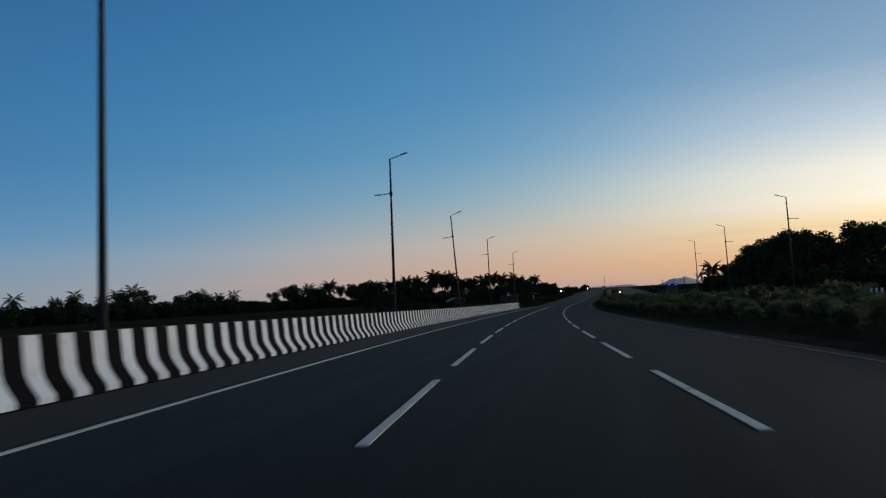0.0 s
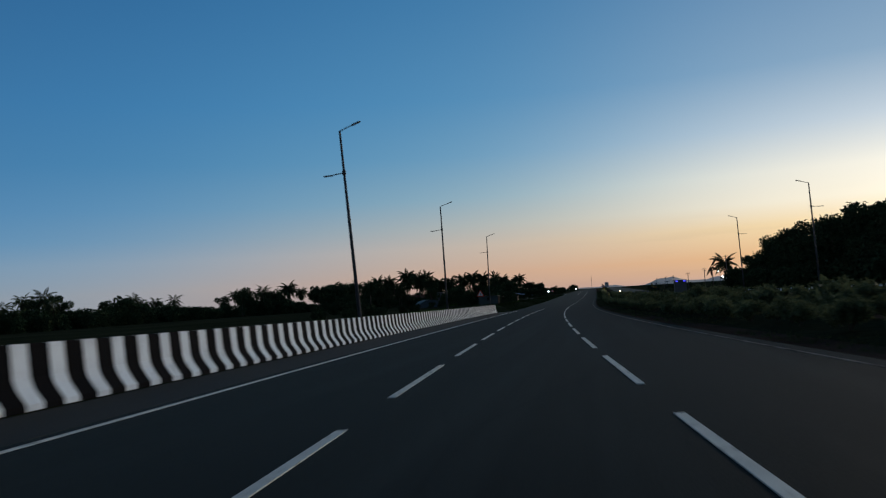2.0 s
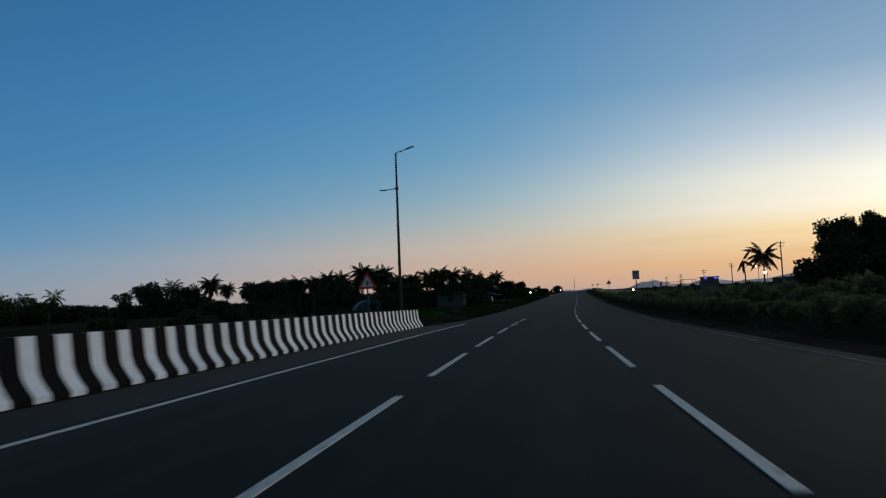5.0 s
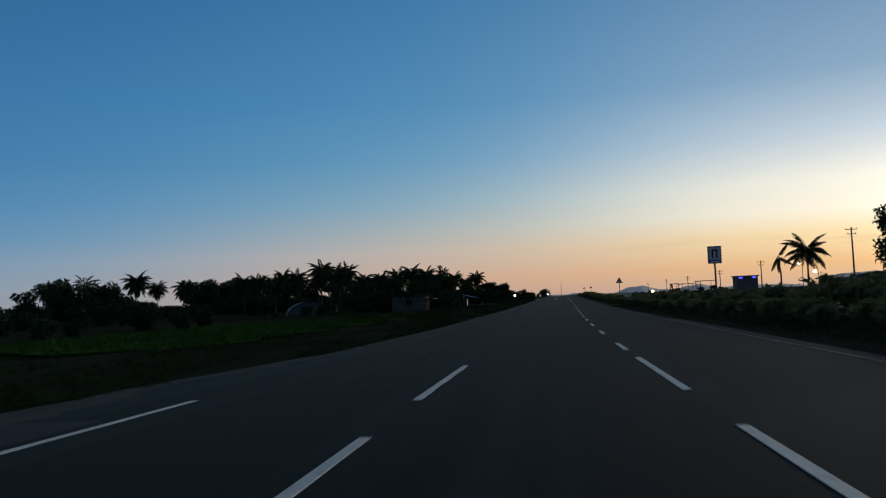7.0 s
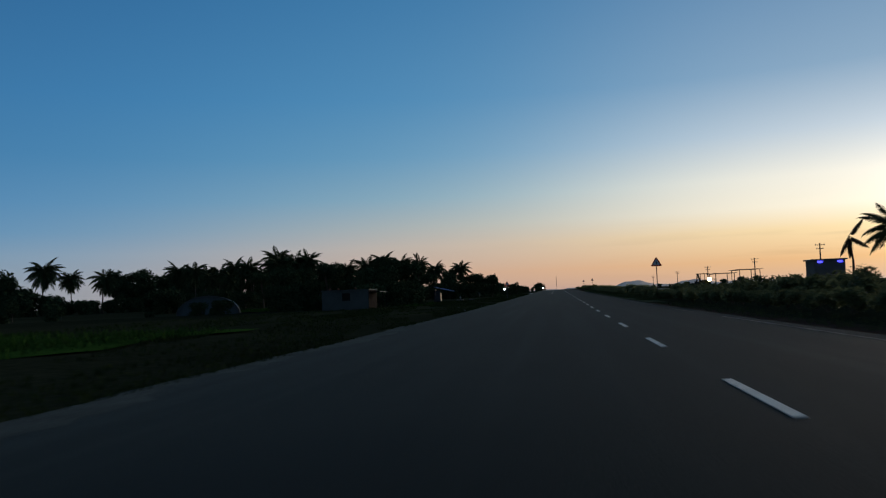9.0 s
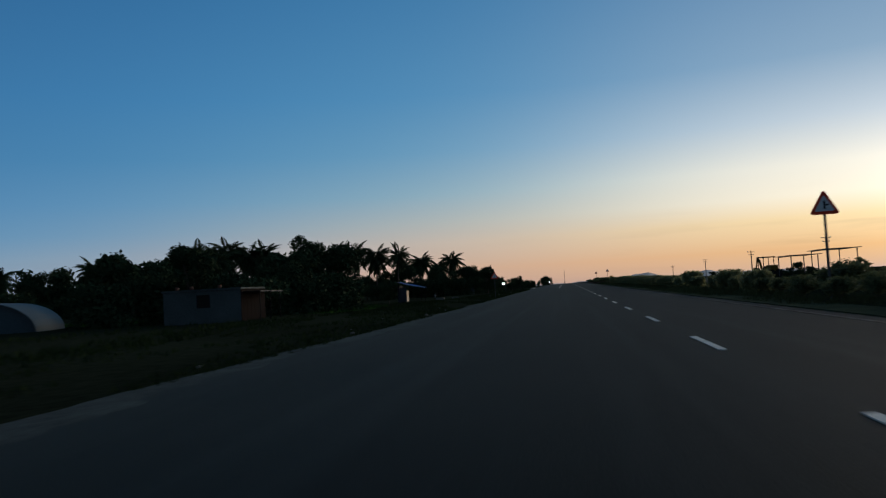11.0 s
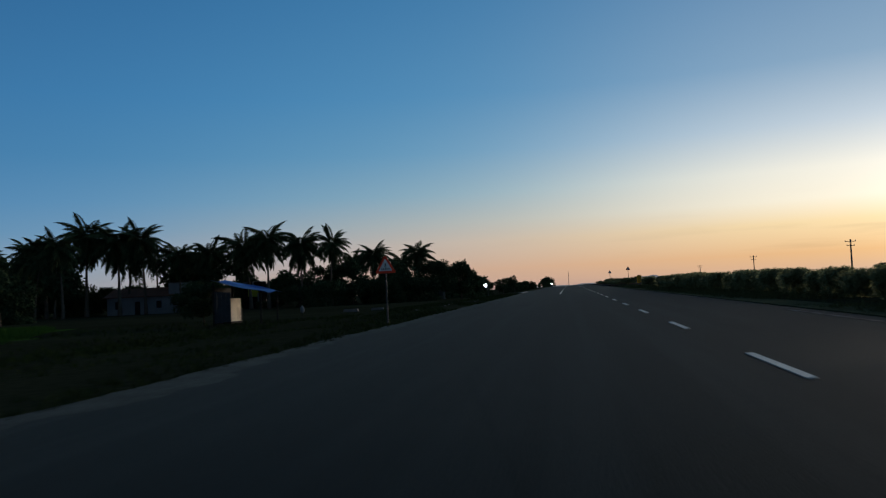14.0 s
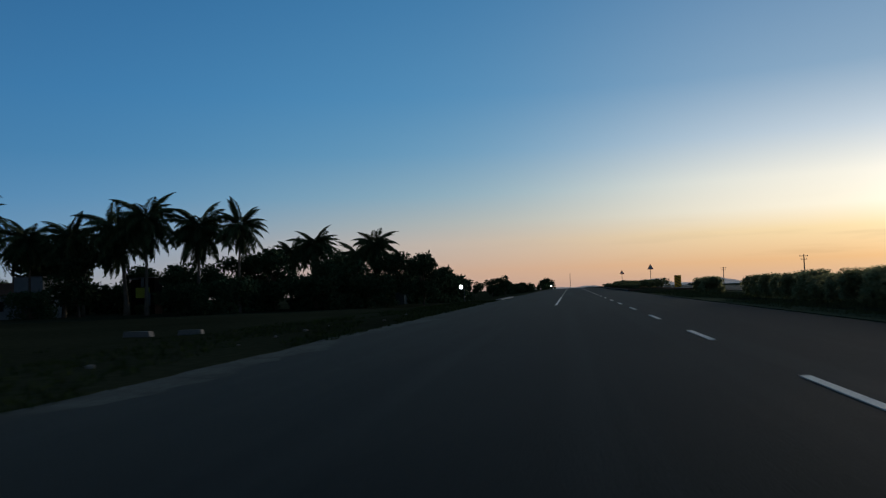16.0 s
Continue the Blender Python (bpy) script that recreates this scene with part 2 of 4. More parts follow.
add_wear(WORN_LINE, (0.06, 0.06, 0.06), (4, 0.8, 1), 0.5, 0.62, 0.8)
FADED_LINE = material("faded_road_paint", (0.075, 0.085, 0.09), 0.8, 0.6, 1.5, 20, 0.2, spec=0.01)
add_wear(FADED_LINE, (0.04, 0.04, 0.04), (4, 0.8, 1), 0.48, 0.6, 0.8)
DUST = material("roadside_dust", (0.042, 0.045, 0.043), 0.95, 0.5, 0.8, 9, 0.4, spec=0.0)
low_angle_sheen(DUST, 0.05)
EARTH = material("earth_and_dry_grass", (0.026, 0.03, 0.018), 0.95, 0.5, 0.05, 3.0, 0.5, spec=0.0)
SOIL = material("median_soil", (0.055, 0.038, 0.03), 0.95, 0.4, 0.4, 12, 0.5, spec=0.0)
KERB = material("kerb_concrete", (0.024, 0.02, 0.018), 0.85, 0.35, 0.8, 18, 0.3)
PAINT_WHITE = material("barrier_white_paint", (0.82, 0.87, 0.9), 0.6, 0.1, 1.2, 14, 0.2, random_tint=0.05)
add_wear(PAINT_WHITE, (0.36, 0.36, 0.35), (4, 4, 0.9), 0.53, 0.75, 0.5, placed=True)
add_wear(PAINT_WHITE, (0.12, 0.11, 0.1), (9, 9, 7), 0.66, 0.72, 0.6, placed=True)
PAINT_BLACK = material("barrier_black_paint", (0.008, 0.008, 0.009), 0.85, 0.4, 1.2, 14, 0.2, random_tint=0.15, spec=0.03)
CONCRETE = material("concrete", (0.14, 0.135, 0.125), 0.85, 0.25, 0.6, 20, 0.3)
STEEL = material("galvanised_steel", (0.09, 0.09, 0.092), 0.6, 0.15, 2, 30, 0.05, metal=0.3)
LEAF = material("broad_leaves", (0.04, 0.06, 0.028), 0.75, 0.3, 0.4, 6, 0, random_tint=0.2, island=0.3, spec=0.02)
HEDGE_LEAF = material("hedge_leaves", (0.115, 0.135, 0.066), 0.6, 0.3, 0.4, 6, 0, random_tint=0.15, island=0.35)
def let_through(m, share):
    """Leaves let some of the light behind them through."""
    nt = m.node_tree
    bsdf, out = nt.nodes["Principled BSDF"], nt.nodes["Material Output"]
    thin, mix = nt.nodes.new("ShaderNodeBsdfTranslucent"), nt.nodes.new("ShaderNodeMixShader")
    nt.links.new(bsdf.inputs["Base Color"].links[0].from_socket, thin.inputs["Color"])
    mix.inputs[0].default_value = share
    nt.links.new(bsdf.outputs[0], mix.inputs[1])
    nt.links.new(thin.outputs[0], mix.inputs[2])
    nt.links.new(mix.outputs[0], out.inputs["Surface"])


let_through(HEDGE_LEAF, 0.5)
# olive bush leaves, base colour lightened for the veil of glare over them
VEILED_BUSH_LEAF = material("clipped_bush_leaves", (0.21, 0.22, 0.115), 0.7, 0.3, 0.4, 6, 0, random_tint=0.1, island=0.3)
let_through(VEILED_BUSH_LEAF, 0.7)
PALM_LEAF = material("palm_leaflets", (0.042, 0.058, 0.026), 0.7, 0.25, 0.5, 8, 0, random_tint=0.25, island=0.3, spec=0.03)
DRY_LEAF = material("dry_palm_leaflets", (0.07, 0.05, 0.03), 0.8, 0.25, 0.5, 8, 0, island=0.3)
BARK = material("bark", (0.1, 0.08, 0.06), 0.9, 0.35, 1.5, 15, 0.5)
GRASS = material("grass_blades", (0.028, 0.042, 0.014), 0.8, 0.3, 0.2, 5, 0, island=0.2, spec=0.0)
BED_GRASS = material("median_grass_blades", (0.07, 0.08, 0.036), 0.8, 0.3, 0.2, 5, 0, island=0.25, spec=0.0)
CROP = material("rice_field", (0.036, 0.082, 0.016), 0.7, 0.35, 0.08, 2.5, 0.4, spec=0.0)
PLASTER = material("limewashed_plaster", (0.17, 0.185, 0.195), 0.85, 0.2, 0.7, 9, 0.2)
GREY_WALL = material("weathered_plaster", (0.075, 0.088, 0.085), 0.9, 0.3, 0.6, 9, 0.25)
TILE = material("clay_roof", (0.16, 0.08, 0.055), 0.85, 0.3, 0.8, 10, 0.3)
SHEET = material("roof_sheet", (0.12, 0.12, 0.12), 0.5, 0.25, 0.7, 12, 0.15, metal=0.4)
TARP_BLUE = material("blue_tarpaulin", (0.02, 0.07, 0.3), 0.4, 0.25, 0.8, 10, 0.3)
TARP_WHITE = material("pale_tarpaulin", (0.085, 0.105, 0.11), 0.6, 0.2, 0.5, 8, 0.3)
BOARD = material("pale_board", (0.7, 0.57, 0.4), 0.7, 0.2, 1.0, 10, 0.1)
add_wear(BOARD, (0.22, 0.15, 0.09), (2.2, 2.2, 1.2), 0.5, 0.72, 0.65, placed=True)
WOOD = material("rough_timber", (0.024, 0.02, 0.017), 0.85, 0.3, 2, 20, 0.3)
DARK = material("dark_opening", (0.02, 0.02, 0.022), 0.8, 0.2, 1, 10, 0)
SIGN_RED = material("sign_red", (0.82, 0.07, 0.03), 0.4, 0.08, 2, 20, 0)
SIGN_WHITE = material("sign_white", (0.75, 0.74, 0.72), 0.4, 0.08, 2, 20, 0)
SIGN_BLACK = material("sign_black", (0.02, 0.02, 0.02), 0.4, 0.08, 2, 20, 0)
SIGN_BLUE = material("sign_blue", (0.03, 0.11, 0.3), 0.4, 0.08, 2, 20, 0)
SIGN_YELLOW = material("sign_yellow", (0.9, 0.42, 0.03), 0.4, 0.08, 2, 20, 0)
BLUE_PLANK = material("faded_blue_planks", (0.045, 0.05, 0.056), 0.8, 0.3, 1.5, 12, 0.3)
SIGN_BACK = material("sign_back_sheet", (0.18, 0.17, 0.17), 0.5, 0.15, 2, 20, 0.05, metal=0.3)
YELLOW = material("yellow_paint", (0.4, 0.42, 0.06), 0.5, 0.15, 1, 10, 0.1)
# distance haze is put into this pale warm base colour
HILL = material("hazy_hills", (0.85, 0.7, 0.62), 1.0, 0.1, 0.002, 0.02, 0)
LAMP_WHITE = lamp_material("lit_white_lamp", (0.9, 0.95, 1.0), 9)
LAMP_WARM = lamp_material("lit_warm_lamp", (1.0, 0.72, 0.36), 9)
LAMP_BLUE = lamp_material("lit_blue_lamp", (0.06, 0.06, 1.0), 3)


# ---- mesh helpers ----
class Build:
    """Collects corners and faces of one mesh."""

    def __init__(self):
        self.v, self.f = [], []

    def add(self, verts, faces):
        n = len(self.v)
        self.v += [tuple(map(float, p)) for p in verts]
        self.f += [tuple(int(i) + n for i in q) for q in faces]
        return self

    def box(self, c, size, m=None, taper=1.0):
        x, y, z = (a / 2 for a in size)
        pts = [Vector((sx * x * (taper if sz > 0 else 1), sy * y * (taper if sz > 0 else 1), sz * z))
               for sz in (-1, 1) for sy in (-1, 1) for sx in (-1, 1)]
        pts = [(m @ p if m else p) + Vector(c) for p in pts]
        return self.add(pts, [(0, 2, 3, 1), (4, 5, 7, 6), (0, 1, 5, 4), (2, 6, 7, 3), (0, 4, 6, 2), (1, 3, 7, 5)])

    def tube(self, path, radii, sides=8):
        path = [Vector(p) for p in path]
        rings, pts = [], []
        for i, p in enumerate(path):
            d = (path[min(i + 1, len(path) - 1)] - path[max(i - 1, 0)]).normalized()
            a = d.cross(Vector((0.31, 0.9, 0.1))).normalized()
            if a.length < 0.5:
                a = d.cross(Vector((1, 0, 0))).normalized()
            b = d.cross(a)
            r = radii[i] if hasattr(radii, "__len__") else radii
            pts += [p + r * (math.cos(2 * math.pi * k / sides) * a + math.sin(2 * math.pi * k / sides) * b) for k in range(sides)]
        n = len(path)
        faces = [(i * sides + k, i * sides + (k + 1) % sides, (i + 1) * sides + (k + 1) % sides, (i + 1) * sides + k)
                 for i in range(n - 1) for k in range(sides)]
        faces += [tuple(range(sides))[::-1], tuple((n - 1) * sides + k for k in range(sides))]
        return self.add(pts, faces)

    def prism(self, outline, y0, y1, m=None):
        """An outline in x and z, given a depth along y."""
        n = len(outline)
        pts = [Vector((x, y, z)) for y in (y0, y1) for x, z in outline]
        pts = [m @ p if m else p for p in pts]
        return self.add(pts, [tuple(range(n)), tuple(range(2 * n - 1, n - 1, -1))] + [(i, n + i, n + (i + 1) % n, (i + 1) % n) for i in range(n)])

    def mesh(self, name, mat, smooth=False):
        me = bpy.data.meshes.new(name)
        me.from_pydata(self.v, [], self.f)
        me.materials.append(mat)
        if smooth:
            me.polygons.foreach_set("use_smooth", [True] * len(me.polygons))
        me.update()
        return me


def part(name, b, mat, parent=None, label="", smooth=False, at=None):
    me = b if isinstance(b, bpy.types.Mesh) else b.mesh(name, mat, smooth)
    ob = new(name, me)
    if parent:
        ob.parent = parent
    if at is not None:
        ob.matrix_basis = at
    return tagged(ob, label)


def thing(name, label, category, m=None, group="", kind=""):
    ob = new(name)
    ob.empty_display_size = 0.3
    if m is not None:
        ob.matrix_basis = m
    return tagged(ob, label, category, group, kind)


def stand(s, u, turn=0.0, z=None, dz=0.0):
    """Pose on the ground at s, u, its y axis along the road."""
    p = on_land(s, u, dz) if z is None else np.array([*on_road(s, u)[:2], z])
    return Matrix.Translation(p) @ Matrix.Rotation(heading(s) + radians(turn), 4, "Z")


def ribbon(name, u0, u1, s0, s1, mat, step=3.0, dz=0.0, deep=0.06, parent=None, label="", kind="", category=""):
    """A strip of paving along the road, with side faces."""
    n = max(2, int((s1 - s0) / step) + 1)
    s = np.linspace(s0, s1, n)
    rows = [on_road(s, np.full(n, u), h) for u, h in ((u0, dz - deep), (u0, dz), (u1, dz), (u1, dz - deep))]
    v = np.stack(rows, 1).reshape(-1, 3)
    f = [(4 * i + k, 4 * i + k + 1, 4 * i + k + 5, 4 * i + k + 4) for i in range(n - 1) for k in range(3)]
    f += [(0, 1, 2, 3), tuple(4 * (n - 1) + k for k in (3, 2, 1, 0))]
    b = Build()
    b.v, b.f = [tuple(p) for p in v.tolist()], f
    ob = part(name, b, mat, parent, label)
    return tagged(ob, "", category, "", kind)


# ---- ground, road, markings ----
su_list = [-2600, -1500, -800, -400, -250, -170, -120, -90, -70, -55, -45, -38, -32, -28, -24, -21, -18.5, -16.5, -15, -13.5,
           -12.3, -11.2, -10.6, -10, -9.4, -9.3, 3.95, 4.05, 5, 6, 7, 8, 9, 10, 11.4, 11.6, 21.9, 22.1, 24, 26, 28, 31, 36, 45, 60, 90, 150, 300, 600, 1200]
ss_list = list(range(-260, -20, 40)) + list(range(-20, 520, 5)) + list(range(520, 1000, 40)) + [1050, 1200, 1500, 2000, 2600, 3200, 3900]
SS, UU = np.meshgrid(np.array(ss_list, float), np.array(su_list, float), indexing="ij")
land = on_road(SS, UU)
land[..., 2] = land_z(SS, UU) + np.where(np.abs(UU + 2) > 16, 0.12 * np.sin(SS * 0.21 + UU * 0.13) * np.sin(UU * 0.31), 0)
rows_n, cols_n = SS.shape
b = Build()
b.v = [tuple(p) for p in land.reshape(-1, 3).tolist()]
b.f = [(i * cols_n + j, i * cols_n + j + 1, (i + 1) * cols_n + j + 1, (i + 1) * cols_n + j) for i in range(rows_n - 1) for j in range(cols_n - 1)]
tagged(part("ground", b, EARTH, smooth=True), "dark grassy farmland and earth verges beside the highway", "ground", kind="structure")

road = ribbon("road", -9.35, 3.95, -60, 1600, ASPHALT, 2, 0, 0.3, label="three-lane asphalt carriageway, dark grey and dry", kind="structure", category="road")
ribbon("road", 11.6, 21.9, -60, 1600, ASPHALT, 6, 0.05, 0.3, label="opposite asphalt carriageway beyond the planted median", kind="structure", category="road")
ribbon("shoulder", -9.3, -7.35, -60, 150, SHOULDER, 4, 0.004, 0.05, road, "dust-covered paved shoulder along the barrier")
dust = Build()
n = 700
for k in range(n):
    s = 150 + 0.4 * k
    wave = 0.16 * math.sin(s * 0.31) + 0.12 * math.sin(s * 0.83 + 1) + 0.07 * math.sin(s * 2.3 + 2) + 0.05 * math.sin(s * 5.1)
    dust.v += [tuple(on_road(s, -9.6 + 0.5 * wave, 0.012)), tuple(on_road(s, -8.75 + 2.0 * wave, 0.004))]
dust.f = [(2 * k, 2 * k + 1, 2 * k + 3, 2 * k + 2) for k in range(n - 1)]
part("dusty_edge", dust, DUST, road, "pale dust drifted over the edge of the asphalt")
ribbon("edge_line", -7.13, -7.01, -60, 152, WHITE_LINE, 3, 0.006, 0.02, road, "white edge line")
ribbon("edge_line", 3.45, 3.54, -60, 208, WORN_LINE, 3, 0.006, 0.02, road, "worn white edge line")
ribbon("edge_line", 3.4, 3.55, 214, 300, FADED_LINE, 3, 0.006, 0.02, road, "worn white edge line")
ribbon("lane_line", -3.56, -3.42, 363, 394, WHITE_LINE, 3, 0.006, 0.02, road, "white lane line")


def dash_mesh(length):
    return Build().box((0.012, 0, -0.004), (0.115, length, 0.02)).mesh("lane_dash", WHITE_LINE)


DASH_LONG, DASH_SHORT = dash_mesh(6.0), dash_mesh(3.0)


def lane_dash(s, u, me):
    rise = float(on_road(s + 3, u)[2] - on_road(s - 3, u)[2]) / 6
    m = Matrix.Translation(on_road(s, u, 0.006)) @ Matrix.Rotation(heading(s), 4, "Z") @ Matrix.Rotation(math.atan(rise), 4, "X") @ Matrix.Rotation(-float(crossfall(s)), 4, "Y")
    part("lane_dash", me, WHITE_LINE, road, at=m)


def road_slope(s):
    return float(np.interp(s, S_GRID, SLOPE))


for k in range(-3, 18):
    lane_dash(4.13 + 9 * k - 3, 0, DASH_LONG)
    lane_dash(4.03 + 9 * k - 3, -3.5, DASH_LONG)
for k in range(18, 66):
    lane_dash(0.64 + 9 * k - 1.5, 0, DASH_SHORT)
for k in range(45, 62):
    lane_dash(0.64 + 9 * k - 1.5, -3.5, DASH_SHORT)

# the median: a low kerb and a planted bed of red soil
median = ribbon("median", 3.95, 11.4, -60, 236, SOIL, 4, 0.004, 0.4, label="median bed of reddish soil, level with the asphalt", kind="structure", category="median")
ribbon("kerb", 11.4, 11.6, -60, 236, KERB, 6, 0.2, 0.4, median, "low grey concrete kerb")
ribbon("median", 3.97, 11.4, 236, 386, BANK, 4, 0.03, 0.4, label="grassy bank of the median without a kerb", kind="structure", category="median")
median_far = ribbon("median", 4.15, 11.4, 410, 1200, SOIL, 6, 0.1, 0.4, label="median bed of reddish soil past the opening", kind="structure", category="median")
ribbon("kerb", 3.95, 4.15, 410, 1200, KERB, 6, 0.17, 0.4, median_far, "low grey concrete kerb")
ribbon("kerb_strip", -10.0, -9.4, 394, 412, PLASTER, 3, 0.1, 0.3, label="short whitewashed kerb beside the carriageway", kind="structure", category="kerb")

# the black and white concrete barrier on the ramp, a New Jersey profile
barrier = thing("crash_barrier", "concrete crash barrier painted in black and white upright stripes", "barrier")
PROFILE = [(0.0, 0.0), (0.0, 0.1), (-0.09, 0.22), (-0.19, 0.37), (-0.24, 0.52), (-0.29, 1.08), (-0.46, 1.08), (-0.52, 0.36), (-0.6, 0.0)]
STRIPE = Build().prism(PROFILE, -0.5, 0.5)
STRIPE_WHITE, STRIPE_BLACK = STRIPE.mesh("white_stripe", PAINT_WHITE), STRIPE.mesh("black_stripe", PAINT_BLACK)
# where the stripes' edges fall along the barrier: stripe pair, metres
EDGES = ([-9, 0, 9, 32.56, 42.25, 52.14, 62.0, 80, 86, 126, 134, 137.5], [2.68, 11.68, 20.72, 45.0, 55.0, 65.0, 75.0, 93.02, 99.0, 138.72, 146.65, 150.2])
for k in range(-18, 275):
    s0, s1 = (float(np.interp(j / 2 + (0.01 if j % 2 == 0 else -0.045), *EDGES)) for j in (k, k + 1))
    s = (s0 + s1) / 2
    me = STRIPE_WHITE if k % 2 == 0 else STRIPE_BLACK
    m = Matrix.Translation(on_road(s, -9.53)) @ Matrix.Rotation(heading(s), 4, "Z") @ Matrix.Rotation(math.atan(road_slope(s)), 4, "X") @ Matrix.Diagonal((1, s1 - s0, 1, 1))
    part(me.name, me, None, barrier, at=m)
rest = Build()
for k in range(30):
    s = 1.68 - 2.0 * k
    m = Matrix.Translation(on_road(s, -9.53)) @ Matrix.Rotation(heading(s), 4, "Z")
    rest.prism(PROFILE, -1.0, 1.0, m)
part("far_section", rest, PAINT_WHITE, barrier)

# the same kind of barrier on the far side of the opposite carriageway
far_barrier = thing("crash_barrier", "striped concrete crash barrier beyond the opposite carriageway", "barrier")
for k in range(270):
    s = 15.0 + 0.5 * k
    me = STRIPE_WHITE if k % 2 == 0 else STRIPE_BLACK
    m = Matrix.Translation(on_road(s, 22.0, 0.03)) @ Matrix.Rotation(heading(s) + math.pi, 4, "Z") @ Matrix.Rotation(-math.atan(road_slope(s)), 4, "X") @ Matrix.Diagonal((1, 0.5, 1, 1))
    part(me.name, me, None, far_barrier, at=m)

# ---- street lamps, signs ----
def street_lamp(tall, name="street_lamp"):
    """Steel pole; a long arm over the road on its right, a lower one on its left."""
    lamp = thing(name, "tall grey steel street lamp with two unlit arms", "street lamp", group="street lamps along the highway")
    part("pole", Build().tube([(0, 0, 0), (0, 0, tall * 0.5), (0, 0, tall)], [0.098, 0.078, 0.05], 10), STEEL, lamp, smooth=True)
    part("base_plate", Build().box((0, 0, 0.03), (0.4, 0.4, 0.06)), STEEL, lamp)
    arm = part("upper_arm", Build().tube([(0, 0, tall - 0.02), (0.68, 0, tall + 0.2)], 0.028, 6), STEEL, lamp)
    part("luminaire", Build().box((0, 0, 0), (0.5, 0.2, 0.055), taper=0.8), SIGN_BACK, arm,
         at=Matrix.Translation((0.86, 0, tall + 0.26)) @ Matrix.Rotation(-0.3, 4, "Y"))
    low = part("lower_arm", Build().tube([(0, 0, tall - 2.1), (-0.62, 0, tall - 2.15)], 0.026, 6), STEEL, lamp)
    part("luminaire", Build().box((0, 0, 0), (0.46, 0.18, 0.05), taper=0.8), SIGN_BACK, low, at=Matrix.Translation((-0.82, 0, tall - 2.16)))
    part("clamp", Build().tube([(0, 0, tall - 2.2), (0, 0, tall - 2.0)], 0.095, 10), STEEL, lamp)
    return lamp


first = street_lamp(10.3)
for i, (s, u, lean) in enumerate([(14.9, -10.3, 1.2), (46.9, -10.25, 0.6), (78.6, -10.05, -3.2), (110.8, -10.2, -0.6), (146.4, -10.1, 0.6)]):
    m = Matrix.Translation(on_road(s, u)) @ Matrix.Rotation(heading(s), 4, "Z") @ Matrix.Rotation(radians(lean), 4, "Y")
    if i == 0:
        first.matrix_basis = m
    else:
        copy_thing(first, m)
for s in (16.5, 49.8, 83.0, 116.2, 148.9):
    m = Matrix.Translation(on_land(s, 22.75)) @ Matrix.Rotation(heading(s) + math.pi, 4, "Z") @ Matrix.Rotation(radians(1.3), 4, "Y") @ Matrix.Diagonal((1, 1, 1.02, 1))
    copy_thing(first, m)


def rounded_triangle(w, h, r=0.06):
    """A triangle standing on its base, corners rounded."""
    pts, corners = [], [(-w / 2 + 1.6 * r, r, 210), (w / 2 - 1.6 * r, r, -30), (0, h - 2 * r, 90)]
    for x, z, mid in (corners[1], corners[2], corners[0]):
        pts += [(x + r * math.cos(radians(mid + a)), z + r * math.sin(radians(mid + a))) for a in (-60, -20, 20, 60)]
    return pts


def warning_sign(m, side=0.9, low=2.1, bars=True, label="red-bordered triangular warning sign on a grey post"):
    sign = thing("warning_sign", label, "road sign", m)
    high = side * 0.87
    part("post", Build().tube([(0, 0.04, -0.3), (0, 0.04, low + 0.5)], 0.038, 8), STEEL, sign)
    plate = part("plate", Build().prism(rounded_triangle(side, high), 0, 0.012), SIGN_RED, sign, at=Matrix.Translation((0, 0, low)))
    part("backing", Build().prism(rounded_triangle(side * 0.98, high * 0.98), 0, 0.008), SIGN_BACK, plate, at=Matrix.Translation((0, 0.014, 0.005)))
    face = part("face", Build().prism(rounded_triangle(side * 0.66, high * 0.66, 0.03), -0.004, 0), SIGN_WHITE, plate, at=Matrix.Translation((0, -0.002, high * 0.125)))
    if bars:
        bits = [((-0.16 + 0.08 * k, -0.008, 0.09), (0.035, 0.006, 0.1)) for k in range(5)] + [((0.0, -0.008, 0.25), (0.05, 0.006, 0.17))]
    else:
        bits = [((0, -0.008, 0.2), (0.06, 0.006, 0.26)), ((0.085, -0.008, 0.2), (0.1, 0.006, 0.05))]
    for where, size in bits:
        part("symbol_bar", Build().box(where, size), SIGN_BLACK, face)
    return sign


# the warning sign behind the barrier and the crossing sign on the verge
warning_sign(stand(140.4, -10.55), 1.0, 2.3, False)
warning_sign(stand(310.9, -10.45), 0.95, 2.2, True, "red-bordered triangular crossing sign on a grey post")
warning_sign(stand(245.0, 5.7, 0), 0.9, 2.62, False)
warning_sign(stand(430.2, 8.6, 0), 0.9, 2.6, True)
warning_sign(stand(474, 7.4, 0), 0.9, 2.5, True)


def board_sign(m):
    """Blue rectangular board with a white panel and black symbol, on one post in the median."""
    sign = thing("service_sign", "blue board sign with a white panel on a steel post", "road sign", m)
    part("post", Build().tube([(0, 0.05, -0.3), (0, 0.05, 2.6)], 0.045, 8), STEEL, sign)
    plate = part("board", Build().box((0, 0, 2.86), (0.64, 0.02, 0.84)), SIGN_BLUE, sign)
    part("panel", Build().box((0, -0.014, 2.92), (0.52, 0.008, 0.6)), SIGN_WHITE, plate)
    b = Build().box((-0.1, -0.022, 2.88), (0.07, 0.008, 0.36)).box((0.1, -0.022, 2.88), (0.07, 0.008, 0.36)).box((0, -0.022, 3.09), (0.27, 0.008, 0.07))
    part("symbol", b, SIGN_BLACK, plate)
    part("writing_bar", Build().box((0, -0.014, 2.53), (0.42, 0.008, 0.08)), SIGN_WHITE, plate)


